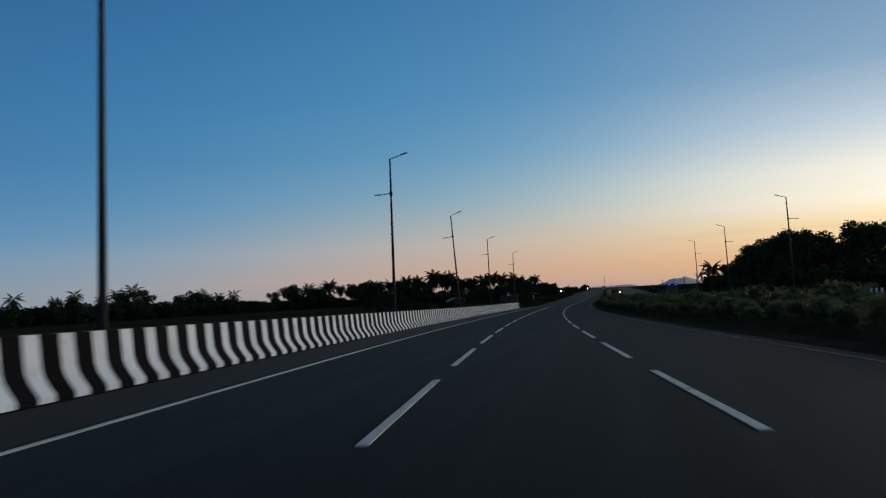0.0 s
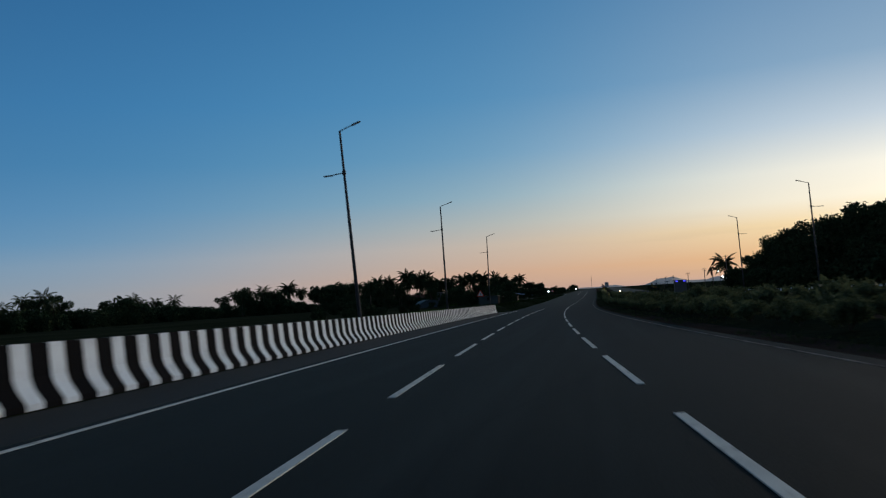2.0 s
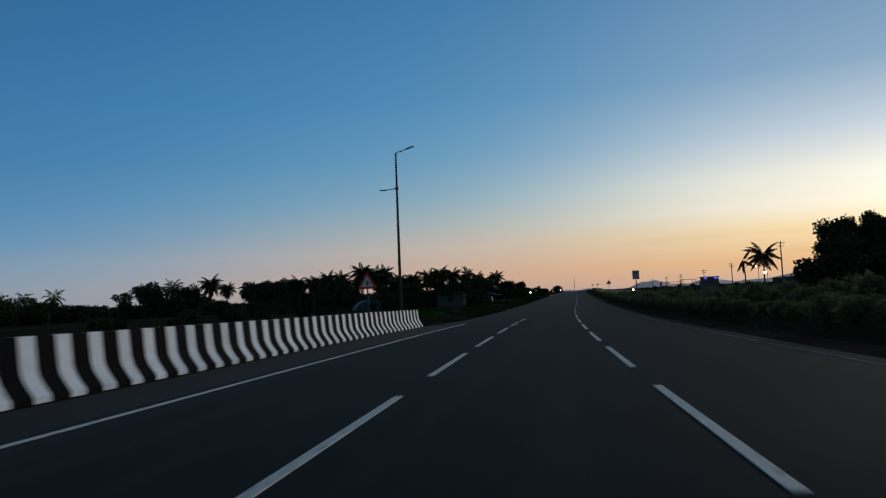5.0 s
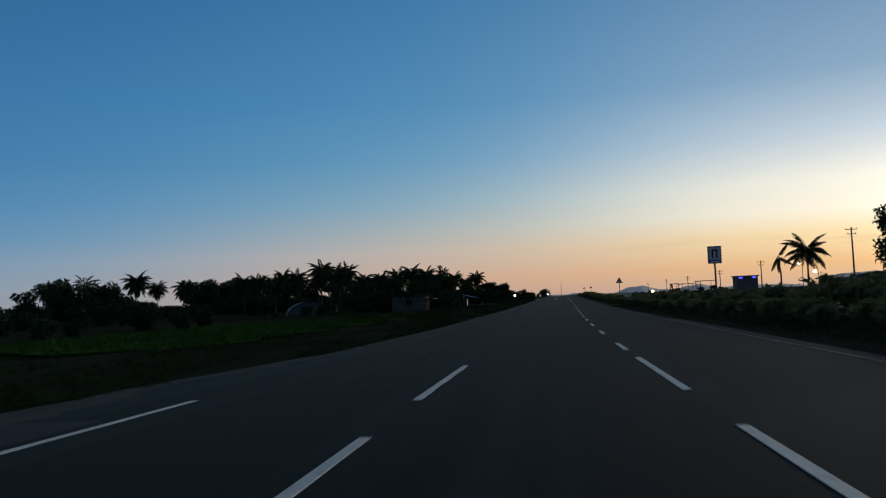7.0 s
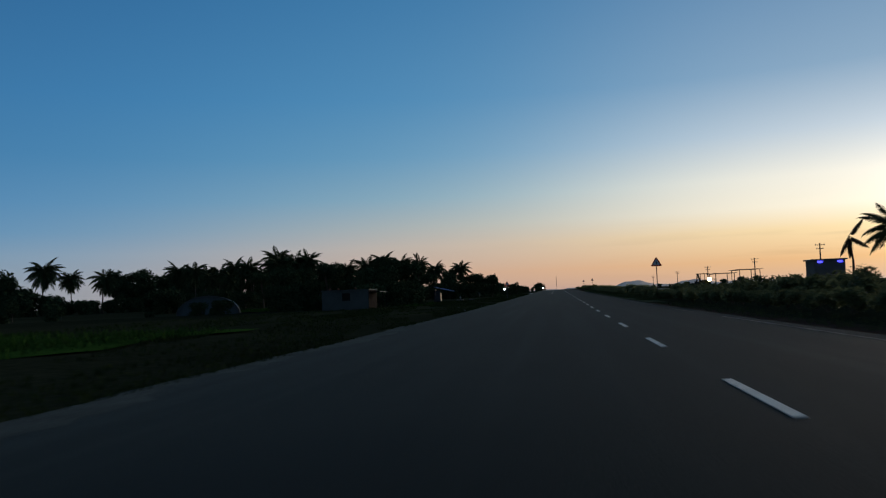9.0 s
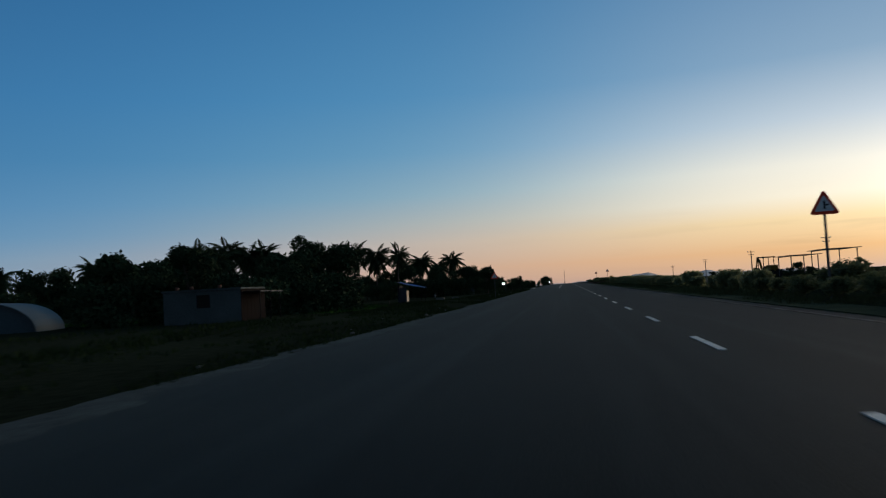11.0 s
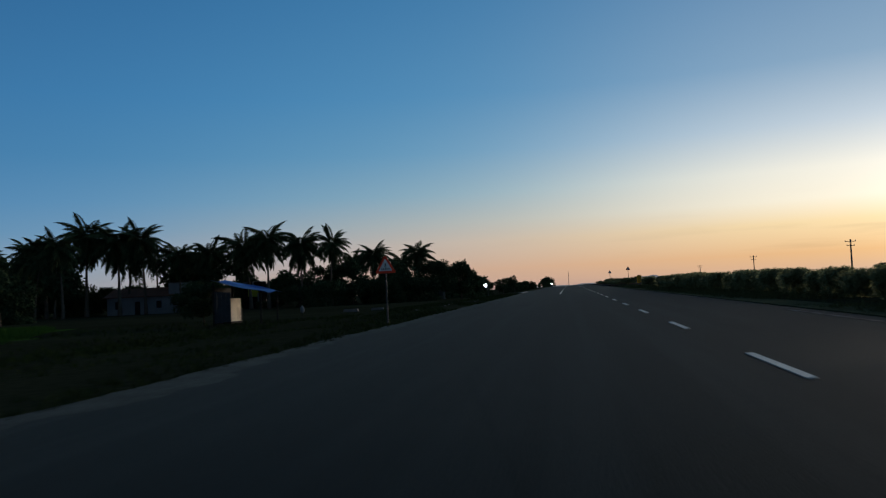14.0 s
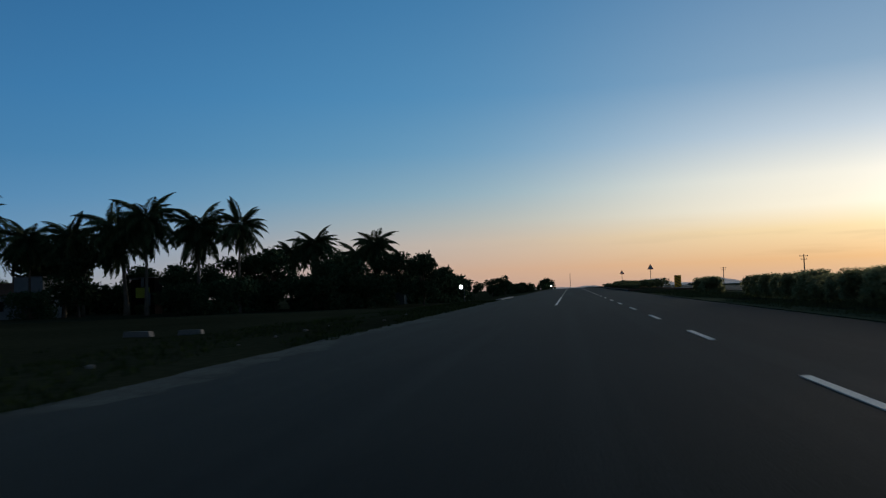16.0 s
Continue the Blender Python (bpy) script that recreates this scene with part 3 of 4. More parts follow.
board_sign(stand(180.2, 6.0))

# hazard marker at the nose of the median
marker = thing("hazard_marker", "yellow hazard marker board with dark slanting bars", "road sign", stand(391.8, 7.3))
part("post", Build().tube([(0, 0.05, -0.2), (0, 0.05, 1.2)], 0.04, 8), STEEL, marker)
plate = part("board", Build().box((0, 0, 0.85), (0.62, 0.02, 1.1)), SIGN_YELLOW, marker)
for k in range(4):
    part("bar", Build().box((0, 0, 0), (0.5, 0.006, 0.1)), SIGN_BLACK, plate, at=Matrix.Translation((0, -0.015, 0.45 + 0.27 * k)) @ Matrix.Rotation(0.6, 4, "Y"))


# ---- plants ----
def frond_mesh(seed, length, droop, hang, ahead=0.4, n=26):
    """One feather leaf along +x: a thin curved rib with two rows of narrow leaflets that hang."""
    rnd = random.Random(seed)
    b = Build()
    pts, ang, p = [], 0.0, Vector((0, 0, 0))
    for i in range(n + 1):
        pts.append(p.copy())
        ang = -droop * (i / n) ** 1.15
        p += Vector((math.cos(ang), 0, math.sin(ang))) * length / n
    b.tube(pts[::3] + [pts[-1]], [0.035 * (1 - 0.85 * i / (len(pts) / 3 + 1)) for i in range(len(pts[::3]) + 1)], 4)
    for i in range(3, n + 1):
        t = i / n
        size = length * 0.25 * math.sin(math.pi * min(0.16 + 0.86 * t, 0.97)) ** 0.7
        d = (pts[i] - pts[i - 1]).normalized()
        for side in (-1, 1):
            for extra in (0, 0.5) if n > 20 else (0,):
                base = pts[i] - d * extra * length / n
                drop = hang * rnd.uniform(0.7, 1.25)
                out = Vector((ahead * d.x, side * math.cos(drop), ahead * d.z - math.sin(drop))).normalized()
                tip = base + out * size * rnd.uniform(0.85, 1.1) + Vector((0, 0, -0.12 * size))
                mid = base.lerp(tip, 0.45) + Vector((0, 0, 0.04 * size))
                w = d * (0.062 if n > 20 else 0.14)
                b.add([base, mid - w, tip, mid + w], [(0, 1, 2, 3)])
    return b


FRONDS = [frond_mesh(k, 4.3 + 0.3 * (k % 3), (1.0, 1.2, 0.85)[k % 3], (0.6, 0.9, 1.2)[k % 3]).mesh("frond", PALM_LEAF) for k in range(6)]
FAR_FRONDS = [frond_mesh(k, 4.3 + 0.3 * (k % 3), (1.0, 1.2, 0.85)[k % 3], (0.6, 0.9, 1.2)[k % 3], 0.4, 14).mesh("frond", PALM_LEAF) for k in range(6)]
DRY_FROND = frond_mesh(11, 3.2, 0.5, 1.3).mesh("dry_frond", DRY_LEAF)
NUT = Build().tube([(0, 0, -0.14), (0, 0, -0.06), (0, 0, 0.06), (0, 0, 0.14)], [0.05, 0.12, 0.12, 0.04], 6).mesh("coconut", PALM_LEAF, True)


def palm(seed, tall, lean=0.6, leaves=54, scale=1.0, high=66, low=-76, fronds=FRONDS):
    rnd = random.Random(seed)
    tree = thing("coconut_palm", "coconut palm with a slim bare trunk and drooping fronds", "palm tree", group="coconut palms by the road")
    a = rnd.uniform(0, 6.3)
    path, radii = [], []
    for i in range(13):
        t = i / 12
        path.append((lean * math.cos(a) * t * t, lean * math.sin(a) * t * t, tall * t - 0.3 * (1 - t)))
        radii.append((0.2 * (1 - t) ** 3 + 0.15 - 0.04 * t) * (1.06 if i % 2 else 0.97))
    part("trunk", Build().tube(path, radii, 8), BARK, tree, smooth=True)
    top = Vector(path[-1])
    for k in range(leaves):
        up = high - (high - low) * (k / leaves) ** 0.76 + rnd.uniform(-8, 8)
        m = (Matrix.Translation(top) @ Matrix.Rotation(k * 2.4 + rnd.uniform(-0.25, 0.25), 4, "Z") @ Matrix.Rotation(radians(-up), 4, "Y")
             @ Matrix.Rotation(rnd.uniform(-0.35, 0.35), 4, "X") @ Matrix.Scale(scale * rnd.uniform(0.85, 1.1), 4))
        part("frond", fronds[(0 if up > 30 else 1 if up > -5 else 2) + 3 * (k % 2)], None, tree, at=m)
    for k in range(3):
        m = Matrix.Translation(top + Vector((0, 0, -0.25))) @ Matrix.Rotation(rnd.uniform(0, 6.3), 4, "Z") @ Matrix.Rotation(radians(62), 4, "Y")
        part("dry_frond", DRY_FROND, None, tree, "brown dry frond", at=m)
    for k in range(6):
        part("coconut", NUT, None, tree, at=Matrix.Translation(top + Vector((0.25 * math.cos(k * 1.1), 0.25 * math.sin(k * 1.1), -0.32))))
    return tree


def leaf_cloud(rnd, lobes, count, size, flat=0.8, loose=0.17):
    """Many small leaf sprays on and in a set of lobes: (x, y, z, radius)."""
    g = np.random.default_rng(rnd)
    lobes = np.array(lobes)
    pick = g.choice(len(lobes), count, p=lobes[:, 3] ** 2 / np.sum(lobes[:, 3] ** 2))
    d = g.normal(size=(count, 3))
    d /= np.linalg.norm(d, axis=1, keepdims=True)
    r = lobes[pick, 3] * np.clip(g.normal(0.88, loose, count), 0.25, 1.3)
    c = lobes[pick, :3] + d * r[:, None] * np.array([1, 1, flat])
    a = g.normal(size=(count, 3))
    a /= np.linalg.norm(a, axis=1, keepdims=True)
    w = np.cross(a, d + 0.3 * g.normal(size=(count, 3)))
    w /= np.linalg.norm(w, axis=1, keepdims=True) + 1e-9
    k = size * g.uniform(0.55, 1.3, count)[:, None]
    bend = 0.25 * k * d
    v = np.stack([c - a * k, c - w * k * 0.42 + bend, c + a * k, c + w * k * 0.42 + bend], 1).reshape(-1, 3)
    b = Build()
    b.v = [tuple(p) for p in v.tolist()]
    b.f = [(4 * i, 4 * i + 1, 4 * i + 2, 4 * i + 3) for i in range(count)]
    return b


def broad_tree(seed, tall, wide, count=5000, size=0.3, label="spreading broad-leaved tree with a dense dark crown", bare=0.25, name="tree"):
    rnd = random.Random(seed)
    tree = thing(name, label, "tree", group="broad-leaved trees by the road")
    b = Build()
    fork = tall * bare + 0.4
    b.tube([(0, 0, -0.4), (0.05, 0, fork * 0.5), (0.1 * wide / 5, 0.05, fork)], [0.05 * tall * 0.45, 0.03 * tall * 0.5, 0.026 * tall * 0.5], 9)
    lobes = []
    for k in range(rnd.randint(10, 14)):
        a, q = rnd.uniform(0, 6.3), rnd.random() ** 0.6
        z = fork + (tall - fork) * rnd.uniform(0.08 if bare else -0.02, 0.86)
        room = wide / 2 * math.sqrt(max(0.1, 1 - ((z - fork) / (tall - fork) - 0.4) ** 2 * 1.7))
        x, y = room * 0.72 * q * math.cos(a), room * 0.72 * q * math.sin(a)
        r = wide * rnd.uniform(0.13, 0.22)
        lobes.append((x, y, min(z, tall - r * 0.8), r))
        start = len(b.v)
        b.f.append((start, start + 1, 18))
        b.tube([(0.02 * wide, 0.05, fork - 0.1), (x * 0.45, y * 0.45, fork + (z - fork) * 0.6), (x, y, z)], [0.013 * tall, 0.009 * tall, 0.003 * tall], 5)
    part("trunk", b, BARK, tree, smooth=True)
    part("crown", leaf_cloud(seed, lobes, count, size), LEAF, tree)
    return tree


def shrub(seed, tall, wide, count=1500, size=0.08, mat=HEDGE_LEAF, label="dense clipped green shrub in the median bed", skirt=0):
    rnd = random.Random(seed)
    ob = thing("median_shrub", label, "shrub", group="shrubs in the median")
    lobes = []
    for _ in range(10):
        r = wide * rnd.uniform(0.17, 0.27)
        lobes.append((rnd.uniform(-0.33, 0.33) * wide, rnd.uniform(-0.36, 0.36) * wide, min(tall * rnd.uniform(0.35, 0.9), tall - r), r))
    for k in range(skirt):
        a, r = 6.283 * k / skirt, wide * rnd.uniform(0.18, 0.23)
        lobes.append((0.3 * wide * math.cos(a), 0.32 * wide * math.sin(a), tall * rnd.uniform(0.1, 0.28), r))
        lobes.append((0.24 * wide * math.cos(a + 0.4), 0.34 * wide * math.sin(a + 0.4), tall * rnd.uniform(0.92, 1.0) - r, r))
    b = Build()
    for x, y, z, r in lobes[:5]:
        start = len(b.v)
        if start:
            b.f.append((start, start + 1, 0))
        b.tube([(0.1 * x, 0.1 * y, -0.1), (x, y, z)], [0.03, 0.012], 5)
    part("stem", b, BARK, ob)
    # larger leaves deep inside, then the fine clipped outside
    leaves = leaf_cloud(seed + 50, [(x, y, z - 0.05 * tall, 0.7 * r) for x, y, z, r in lobes], 200 + 40 * skirt, 0.24, 0.95, 0.1)
    skin = leaf_cloud(seed, lobes, count, size, 0.95, 0.07)
    part("foliage", leaves.add(skin.v, skin.f), mat, ob)
    return ob


rnd = random.Random(4)
PALMS = [palm(1, 10.0, 0.8), palm(2, 12.0, 1.4), palm(3, 11.0, 0.3, 50), palm(4, 9.0, 1.0, 42), palm(5, 11.0, 0.4, 44, 0.9, 80, -84), palm(10, 8.2, 0.5, 26, 1.05, 66, -34)]
FAR_PALMS = [palm(6, 10.0, 0.8, 30, fronds=FAR_FRONDS), palm(7, 12.0, 1.4, 30, fronds=FAR_FRONDS), palm(8, 11.0, 0.3, 32, fronds=FAR_FRONDS), palm(9, 9.0, 1.0, 28, fronds=FAR_FRONDS)]
FAR_TREES = [broad_tree(41, 9, 8, 1700, 0.42), broad_tree(42, 8, 9.5, 1700, 0.42), broad_tree(43, 11, 8, 1900, 0.42), broad_tree(44, 6, 6, 1300, 0.36),
             broad_tree(45, 4.5, 8, 1500, 0.42, "thicket of bushes grown down to the ground", 0.0, "thicket")]
TREES = [broad_tree(21, 9, 8, 3900, 0.28), broad_tree(22, 8, 9.5, 3900, 0.28), broad_tree(23, 11, 8, 4600, 0.28), broad_tree(24, 6, 6, 3000, 0.25, "low bushy broad-leaved tree", 0.12),
         broad_tree(25, 4.5, 8, 3200, 0.3, "thicket of bushes grown down to the ground", 0.0, "thicket")]
SHRUBS = [shrub(31, 1.5, 2.4), shrub(32, 1.4, 2.1), shrub(33, 1.65, 2.6), shrub(34, 1.2, 2.0)]
CLIPPED = [shrub(35 + k, 1.5, 2.3, 3600, 0.065, VEILED_BUSH_LEAF, "rounded clipped olive-green bush on the median bank", 8) for k in range(3)]
PLANTED = set()


def height_of(tree):
    """Height of a tree's topmost leaves over its foot."""
    tops = []
    for o in tree.children:
        co = np.empty(len(o.data.vertices) * 3)
        o.data.vertices.foreach_get("co", co)
        m = np.array(o.matrix_basis)
        tops.append(float(np.percentile(co.reshape(-1, 3) @ m[2, :3] + m[2, 3], 99.7)))
    return max(tops)


PALM_H = [height_of(t) for t in PALMS]
TREE_H = [height_of(t) for t in TREES]
FAR_PALM_H = [height_of(t) for t in FAR_PALMS]
FAR_TREE_H = [height_of(t) for t in FAR_TREES]


def put(kinds, heights, k, s, u, top=None, scale=None):
    """Plant a copy of kind k at s, u so that its top reaches world height top."""
    base = float(land_z(s, u))
    f = scale if scale else (top - base) / heights[k]
    m = stand(s, u, rnd.uniform(0, 360)) @ Matrix.Scale(f, 4)
    if (id(kinds), k) in PLANTED:
        copy_thing(kinds[k], m @ Matrix.Scale(1 / kinds[k].scale[0], 4))
    else:
        PLANTED.add((id(kinds), k))
        kinds[k].matrix_basis = m


# coconut palms with a place of their own: s, u, height of the crown's top
for i, (s, u, top) in enumerate([
        (440, -33.2, 9.9), (430, -40.7, 9.8), (405, -41.7, 11.0), (405, -46.8, 11.1), (400, -50.7, 11.6), (403, -55, 10.6),
        (402, -62.5, 9.9), (400, -72.2, 13.2), (397, -81, 14.2), (397, -75.1, 13.2), (402, -67, 9.5), (398, -89, 12.0), (404, -98, 12.5),
        (347, -119, 10.8), (352, -115, 8.0), (354, -108.5, 7.9), (330, -56.6, 8.3), (385, -77, 10.9), (374, -92, 8.8), (392, -96, 10.0),
        (360, -88, 9.0), (366, -95, 9.6), (340, -70, 5.6), (346, -78, 6.4), (438, -47, 8.6), (446, -38, 8.2)]):
    put(PALMS, PALM_H, 4 if i == 2 else (2, 0, 1, 0, 2, 3, 0, 1, 2, 0)[i % 10], s, u, top + 0.45)
put(PALMS, PALM_H, 5, 292, 42.3, 8.9)

# the belt of palms and trees beyond the fields on the left: s, u, height of the top
for i, (s, u, top) in enumerate([
        (196, -158, 7.4), (210, -156, 6.2), (219, -155, 8.1), (228, -153, 6.3), (235, -152, 8.5), (244, -151, 9.9), (281, -147, 8.1), (293, -146, 6.3),
        (305, -145, 7.1), (328, -133, 8.3), (325, -120, 9.2), (395, -91, 8.9), (391, -86, 8.2), (403, -77, 10.6), (411, -76, 10.8), (408, -64, 9.4),
        (202, -150, 5.6), (248, -156, 8.4), (240, -146, 7.0), (288, -152, 6.6), (319, -126, 7.6), (334, -124, 8.4)]):
    put(FAR_PALMS, FAR_PALM_H, (0, 2, 1, 3, 2)[i % 5], s, u, top + 0.3)
for i, (s, u, top) in enumerate([
        (188, -160, 5.2), (215, -155, 5.6), (250, -151, 7.8), (246, -157, 7.0), (274, -148, 7.0), (270, -151, 5.8), (287, -147, 5.8), (298, -146, 5.0), (324, -136, 5.8),
        (328, -128, 8.6), (322, -127, 7.8), (333, -121, 7.4), (339, -124, 6.4), (333, -117, 6.2), (376, -118, 8.6), (382, -115, 9.0), (387, -113, 8.3),
        (372, -112, 7.8), (410, -121, 8.9), (433, -125, 11.2), (428, -121, 10.4), (440, -124, 10.4), (433, -111, 6.6), (403, -100, 7.2), (398, -95, 6.0), (393, -84, 8.4), (411, -70, 9.2)]):
    put(FAR_TREES, FAR_TREE_H, (0, 1, 2, 0, 3)[i % 5], s, u, top)
# the unbroken thicket under them
BELT_LINE = ([0, 60, 80, 120, 150, 172, 188, 208, 230, 244], [180, 238, 256, 296, 318, 328, 342, 360, 380, 392], [-158, -150, -148, -143, -135, -120, -114, -110, -104, -98])
for i in range(61):
    along = 4.0 * i + rnd.uniform(-1, 1)
    s, u = (float(np.interp(along, BELT_LINE[0], BELT_LINE[k])) for k in (1, 2))
    low = float(np.interp(s, [180, 250, 262, 300, 312, 320, 330, 338, 346, 366, 374, 392], [3.4, 3.8, 3.4, 3.4, 2.2, 2.2, 4.6, 3.4, 1.6, 1.4, 3.6, 4.0]))
    put(FAR_TREES, FAR_TREE_H, 4, s, u + rnd.uniform(-2, 3), low + rnd.uniform(-0.9, 0.3))
    if i % 2:
        put(FAR_TREES, FAR_TREE_H, 4, s + 2, u + 7 + rnd.uniform(-2, 2), 0.5 * low + rnd.uniform(-0.7, 0.3))
# scrub round the crop patches
for i in range(11):
    s = 164 + 4.6 * i + rnd.uniform(-1, 1)
    u = float(np.interp(s, [165, 200, 216], [-40, -37, -34])) + rnd.uniform(-2, 2)
    put(FAR_TREES, FAR_TREE_H, 4, s, u, -0.9 + rnd.uniform(-0.4, 0.6))
for i in range(16):
    put(FAR_TREES, FAR_TREE_H, (4, 3)[i % 2], 222 + 3.2 * i + rnd.uniform(-1, 1), -56 - 0.8 * i + rnd.uniform(-6, 6), -0.3 + rnd.uniform(-0.5, 1.2))
# trees among and behind the houses
for s, u, k, top in [(282.0, -25.6, 3, 2.0), (276, -30.6, 0, 3.6), (274.5, -36, 3, 3.1), (289.0, -25.3, 2, 4.7), (291.8, -24.2, 3, 4.0), (287.2, -26.4, 3, 3.4), (293, -30.0, 3, 3.2), (286, -40, 3, 3.2), (293, -40, 3, 3.7), (417, -21.5, 3, 4.4),
                     (424, -27, 0, 5.2), (432, -30, 0, 4.8), (405, -49.5, 3, 3.6), (413, -44.5, 3, 5.0), (420, -55, 1, 4.6), (421, -63, 3, 4.4), (428, -36, 3, 5.2), (402, -60.5, 3, 5.9), (412, -40, 3, 5.5), (409, -47, 1, 3.8), (411, -70, 0, 6.4),
                     (412, -80, 1, 3.2), (402, -92, 0, 5.0), (408, -84, 0, 2.8), (409, -91, 1, 4.8), (406, -97, 0, 6.4), (414, -103, 1, 6.6), (419, -34, 1, 5.6), (441, -27, 3, 4.4), (350, -60, 1, 3.5), (338, -58, 3, 3.0), (310, -52, 0, 4.0), (326, -46, 3, 2.4), (326.2, -26.4, 3, 0.6), (448, -24, 3, 3.6)]:
    put(TREES, TREE_H, k, s, u, top)
for i in range(26):
    put(FAR_TREES, FAR_TREE_H, rnd.choice((0, 1, 3, 4)), 445 + rnd.uniform(0, 45), -34 - 3.6 * i + rnd.uniform(-2, 2), rnd.uniform(2.4, 4.2))
for i in range(15):
    put(FAR_TREES, FAR_TREE_H, 4, 424 + rnd.uniform(-3, 3), -58 - 4.6 * i + rnd.uniform(-1, 1), rnd.uniform(1.8, 3.2))
for i in range(16):
    put(TREES, TREE_H, 4, 408 + 2.2 * i, -42 + i * 1.2 + rnd.uniform(-3, 3), rnd.uniform(1.0, 2.4))
# low growth along the left further on
for s, u, top in [(265.0, -42.6, -0.75), (264, -39.5, -0.6), (262, -47.0, -1.6), (279, -26, 0.9), (282.5, -24.5, 0.7), (286.5, -23.4, 1.2), (288.0, -22.8, 0.9), (289.8, -24.2, 1.2), (289, -28, 2.0), (291, -28, 1.0), (284, -31, 1.6), (277, -34, 1.5), (271, -35, 0.9), (397, -63.2, 1.0), (300, -44, 1.8), (399, -45, 1.2),
                  (405, -54, -1.0), (408, -33, 1.8), (414, -28, 1.9), (421, -28, 0.9), (428, -31, 2.0), (439, -24, 2.2), (404, -42, 2.0), (405, -86, 2.0), (398, -95, 2.2),
                  (392, -104, 2.2), (444, -22, 2.0), (360, -66, 0.8), (350, -70, 1.0), (335, -66, 1.2), (322, -60, 1.0), (310, -60, 1.4), (300, -64, 1.6)]:
    put(TREES, TREE_H, 4, s, u, top)
for i in range(30):
    s = 455 + i * 11
    put(FAR_TREES, FAR_TREE_H, (3, 4, 0)[i % 3], s, -19 - rnd.uniform(0, 14), float(land_z(s, -25)) + rnd.uniform(3.0, 5.5))
put(FAR_TREES, FAR_TREE_H, 4, 664, -15, float(land_z(664, -15)) + 3.4)
put(FAR_TREES, FAR_TREE_H, 4, 672, -13.6, float(land_z(672, -13.6)) + 5.2)
# the grove across the opposite carriageway
for s, u, k, top in [(118, 42, 0, 8.3), (128, 44, 2, 9.1), (139, 41, 1, 8.5), (152, 40, 0, 9.5), (160, 46, 2, 9.9), (168, 44, 2, 10.6), (178, 42, 1, 9.9), (188, 45, 0, 10.3),
                     (200, 41, 2, 10.6), (209, 45, 1, 9.3), (218, 42, 0, 7.9), (226, 43, 1, 7.5), (235, 41, 3, 6.1), (228, 39, 3, 4.1), (106, 44, 1, 7.9), (212, 39, 3, 5.1),
                     (145, 36, 3, 3.6), (172, 37, 3, 3.9), (190, 37, 3, 4.1), (283, 56, 0, 12.6), (276, 60, 2, 13.2), (290, 62, 1, 11.0)]:
    put(TREES, TREE_H, k, s, u, top)
for i in range(22):
    s = 300 + i * 16
    put(TREES, TREE_H, 3, s, rnd.uniform(34, 75), float(land_z(s, 40)) + rnd.uniform(1.5, 3.0))
for i in range(8):
    put(TREES, TREE_H, 4, 299 + 5.2 * i, 22.9 + rnd.uniform(-0.5, 0.5), rnd.uniform(-1.3, -0.8))
for i in range(24):
    s = 66 + 7.0 * i
    put(FAR_TREES, FAR_TREE_H, 4, s, 34 + rnd.uniform(-2, 3), rnd.uniform(1.6, 3.0))
# the median's shrubs: a close double row, then single clipped bushes with gaps between them
def hedge_top(s):
    return float(np.interp(s, [0, 60, 90, 140, 230, 255, 285, 300, 315, 340, 357, 410, 520], [0.95, 1.14, 1.2, 1.14, 1.06, 1.02, 1.22, 1.32, 1.4, 1.5, 1.65, 1.0, 1.0]))


def plant_shrub(s, u, high, wide=1.0, long=1.0, kinds=SHRUBS):
    k = rnd.randrange(len(kinds))
    m = stand(s, u, rnd.choice((0, 180)), dz=0.1) @ Matrix.Diagonal((wide * high / 1.45, long * high / 1.45, high / 1.45, 1))
    if (id(kinds), k) in PLANTED:
        copy_thing(kinds[k], m)
    else:
        PLANTED.add((id(kinds), k))
        kinds[k].matrix_basis = m


BUSHES = ((257.9, 260.8), (261.8, 265.4), (266.1, 270.0), (275.2, 278.3), (282.4, 285.3), (286.6, 289.0), (290.2, 293.5), (295.0, 297.4),
          (298.0, 301.5), (302.4, 308.0), (309.5, 311.5), (313.2, 323.7), (326.5, 357.5), (368.0, 373.6))
back_row = Build()
s = 8.0
while s < 520:
    if s < 255 or s > 418:
        plant_shrub(s, 6.0 + rnd.uniform(-0.35, 0.35), hedge_top(s) * (rnd.uniform(0.76, 1.18) if s < 150 else rnd.uniform(0.88, 1.08)))
        m = stand(s + 0.8, 8.8 + rnd.uniform(-0.5, 0.5), rnd.uniform(0, 360), dz=0.1) @ Matrix.Scale(hedge_top(s) / 1.3 * rnd.uniform(0.7, 1.15), 4)
        me = [o for o in SHRUBS[rnd.randrange(4)].children if o.name.startswith("foliage")][0].data
        co = np.empty(len(me.vertices) * 3)
        me.vertices.foreach_get("co", co)
        co = co[:12 * 420].reshape(-1, 3) @ np.array(m.to_3x3()).T + np.array(m.translation)
        start = len(back_row.v)
        back_row.v += [tuple(q) for q in co.tolist()]
        back_row.f += [(start + 4 * j, start + 4 * j + 1, start + 4 * j + 2, start + 4 * j + 3) for j in range(len(co) // 4)]
    s += 1.75
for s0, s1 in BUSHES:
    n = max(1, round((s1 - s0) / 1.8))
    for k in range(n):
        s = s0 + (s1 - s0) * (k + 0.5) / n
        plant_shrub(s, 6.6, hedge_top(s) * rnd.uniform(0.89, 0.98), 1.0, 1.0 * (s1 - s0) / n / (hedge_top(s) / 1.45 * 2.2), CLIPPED)
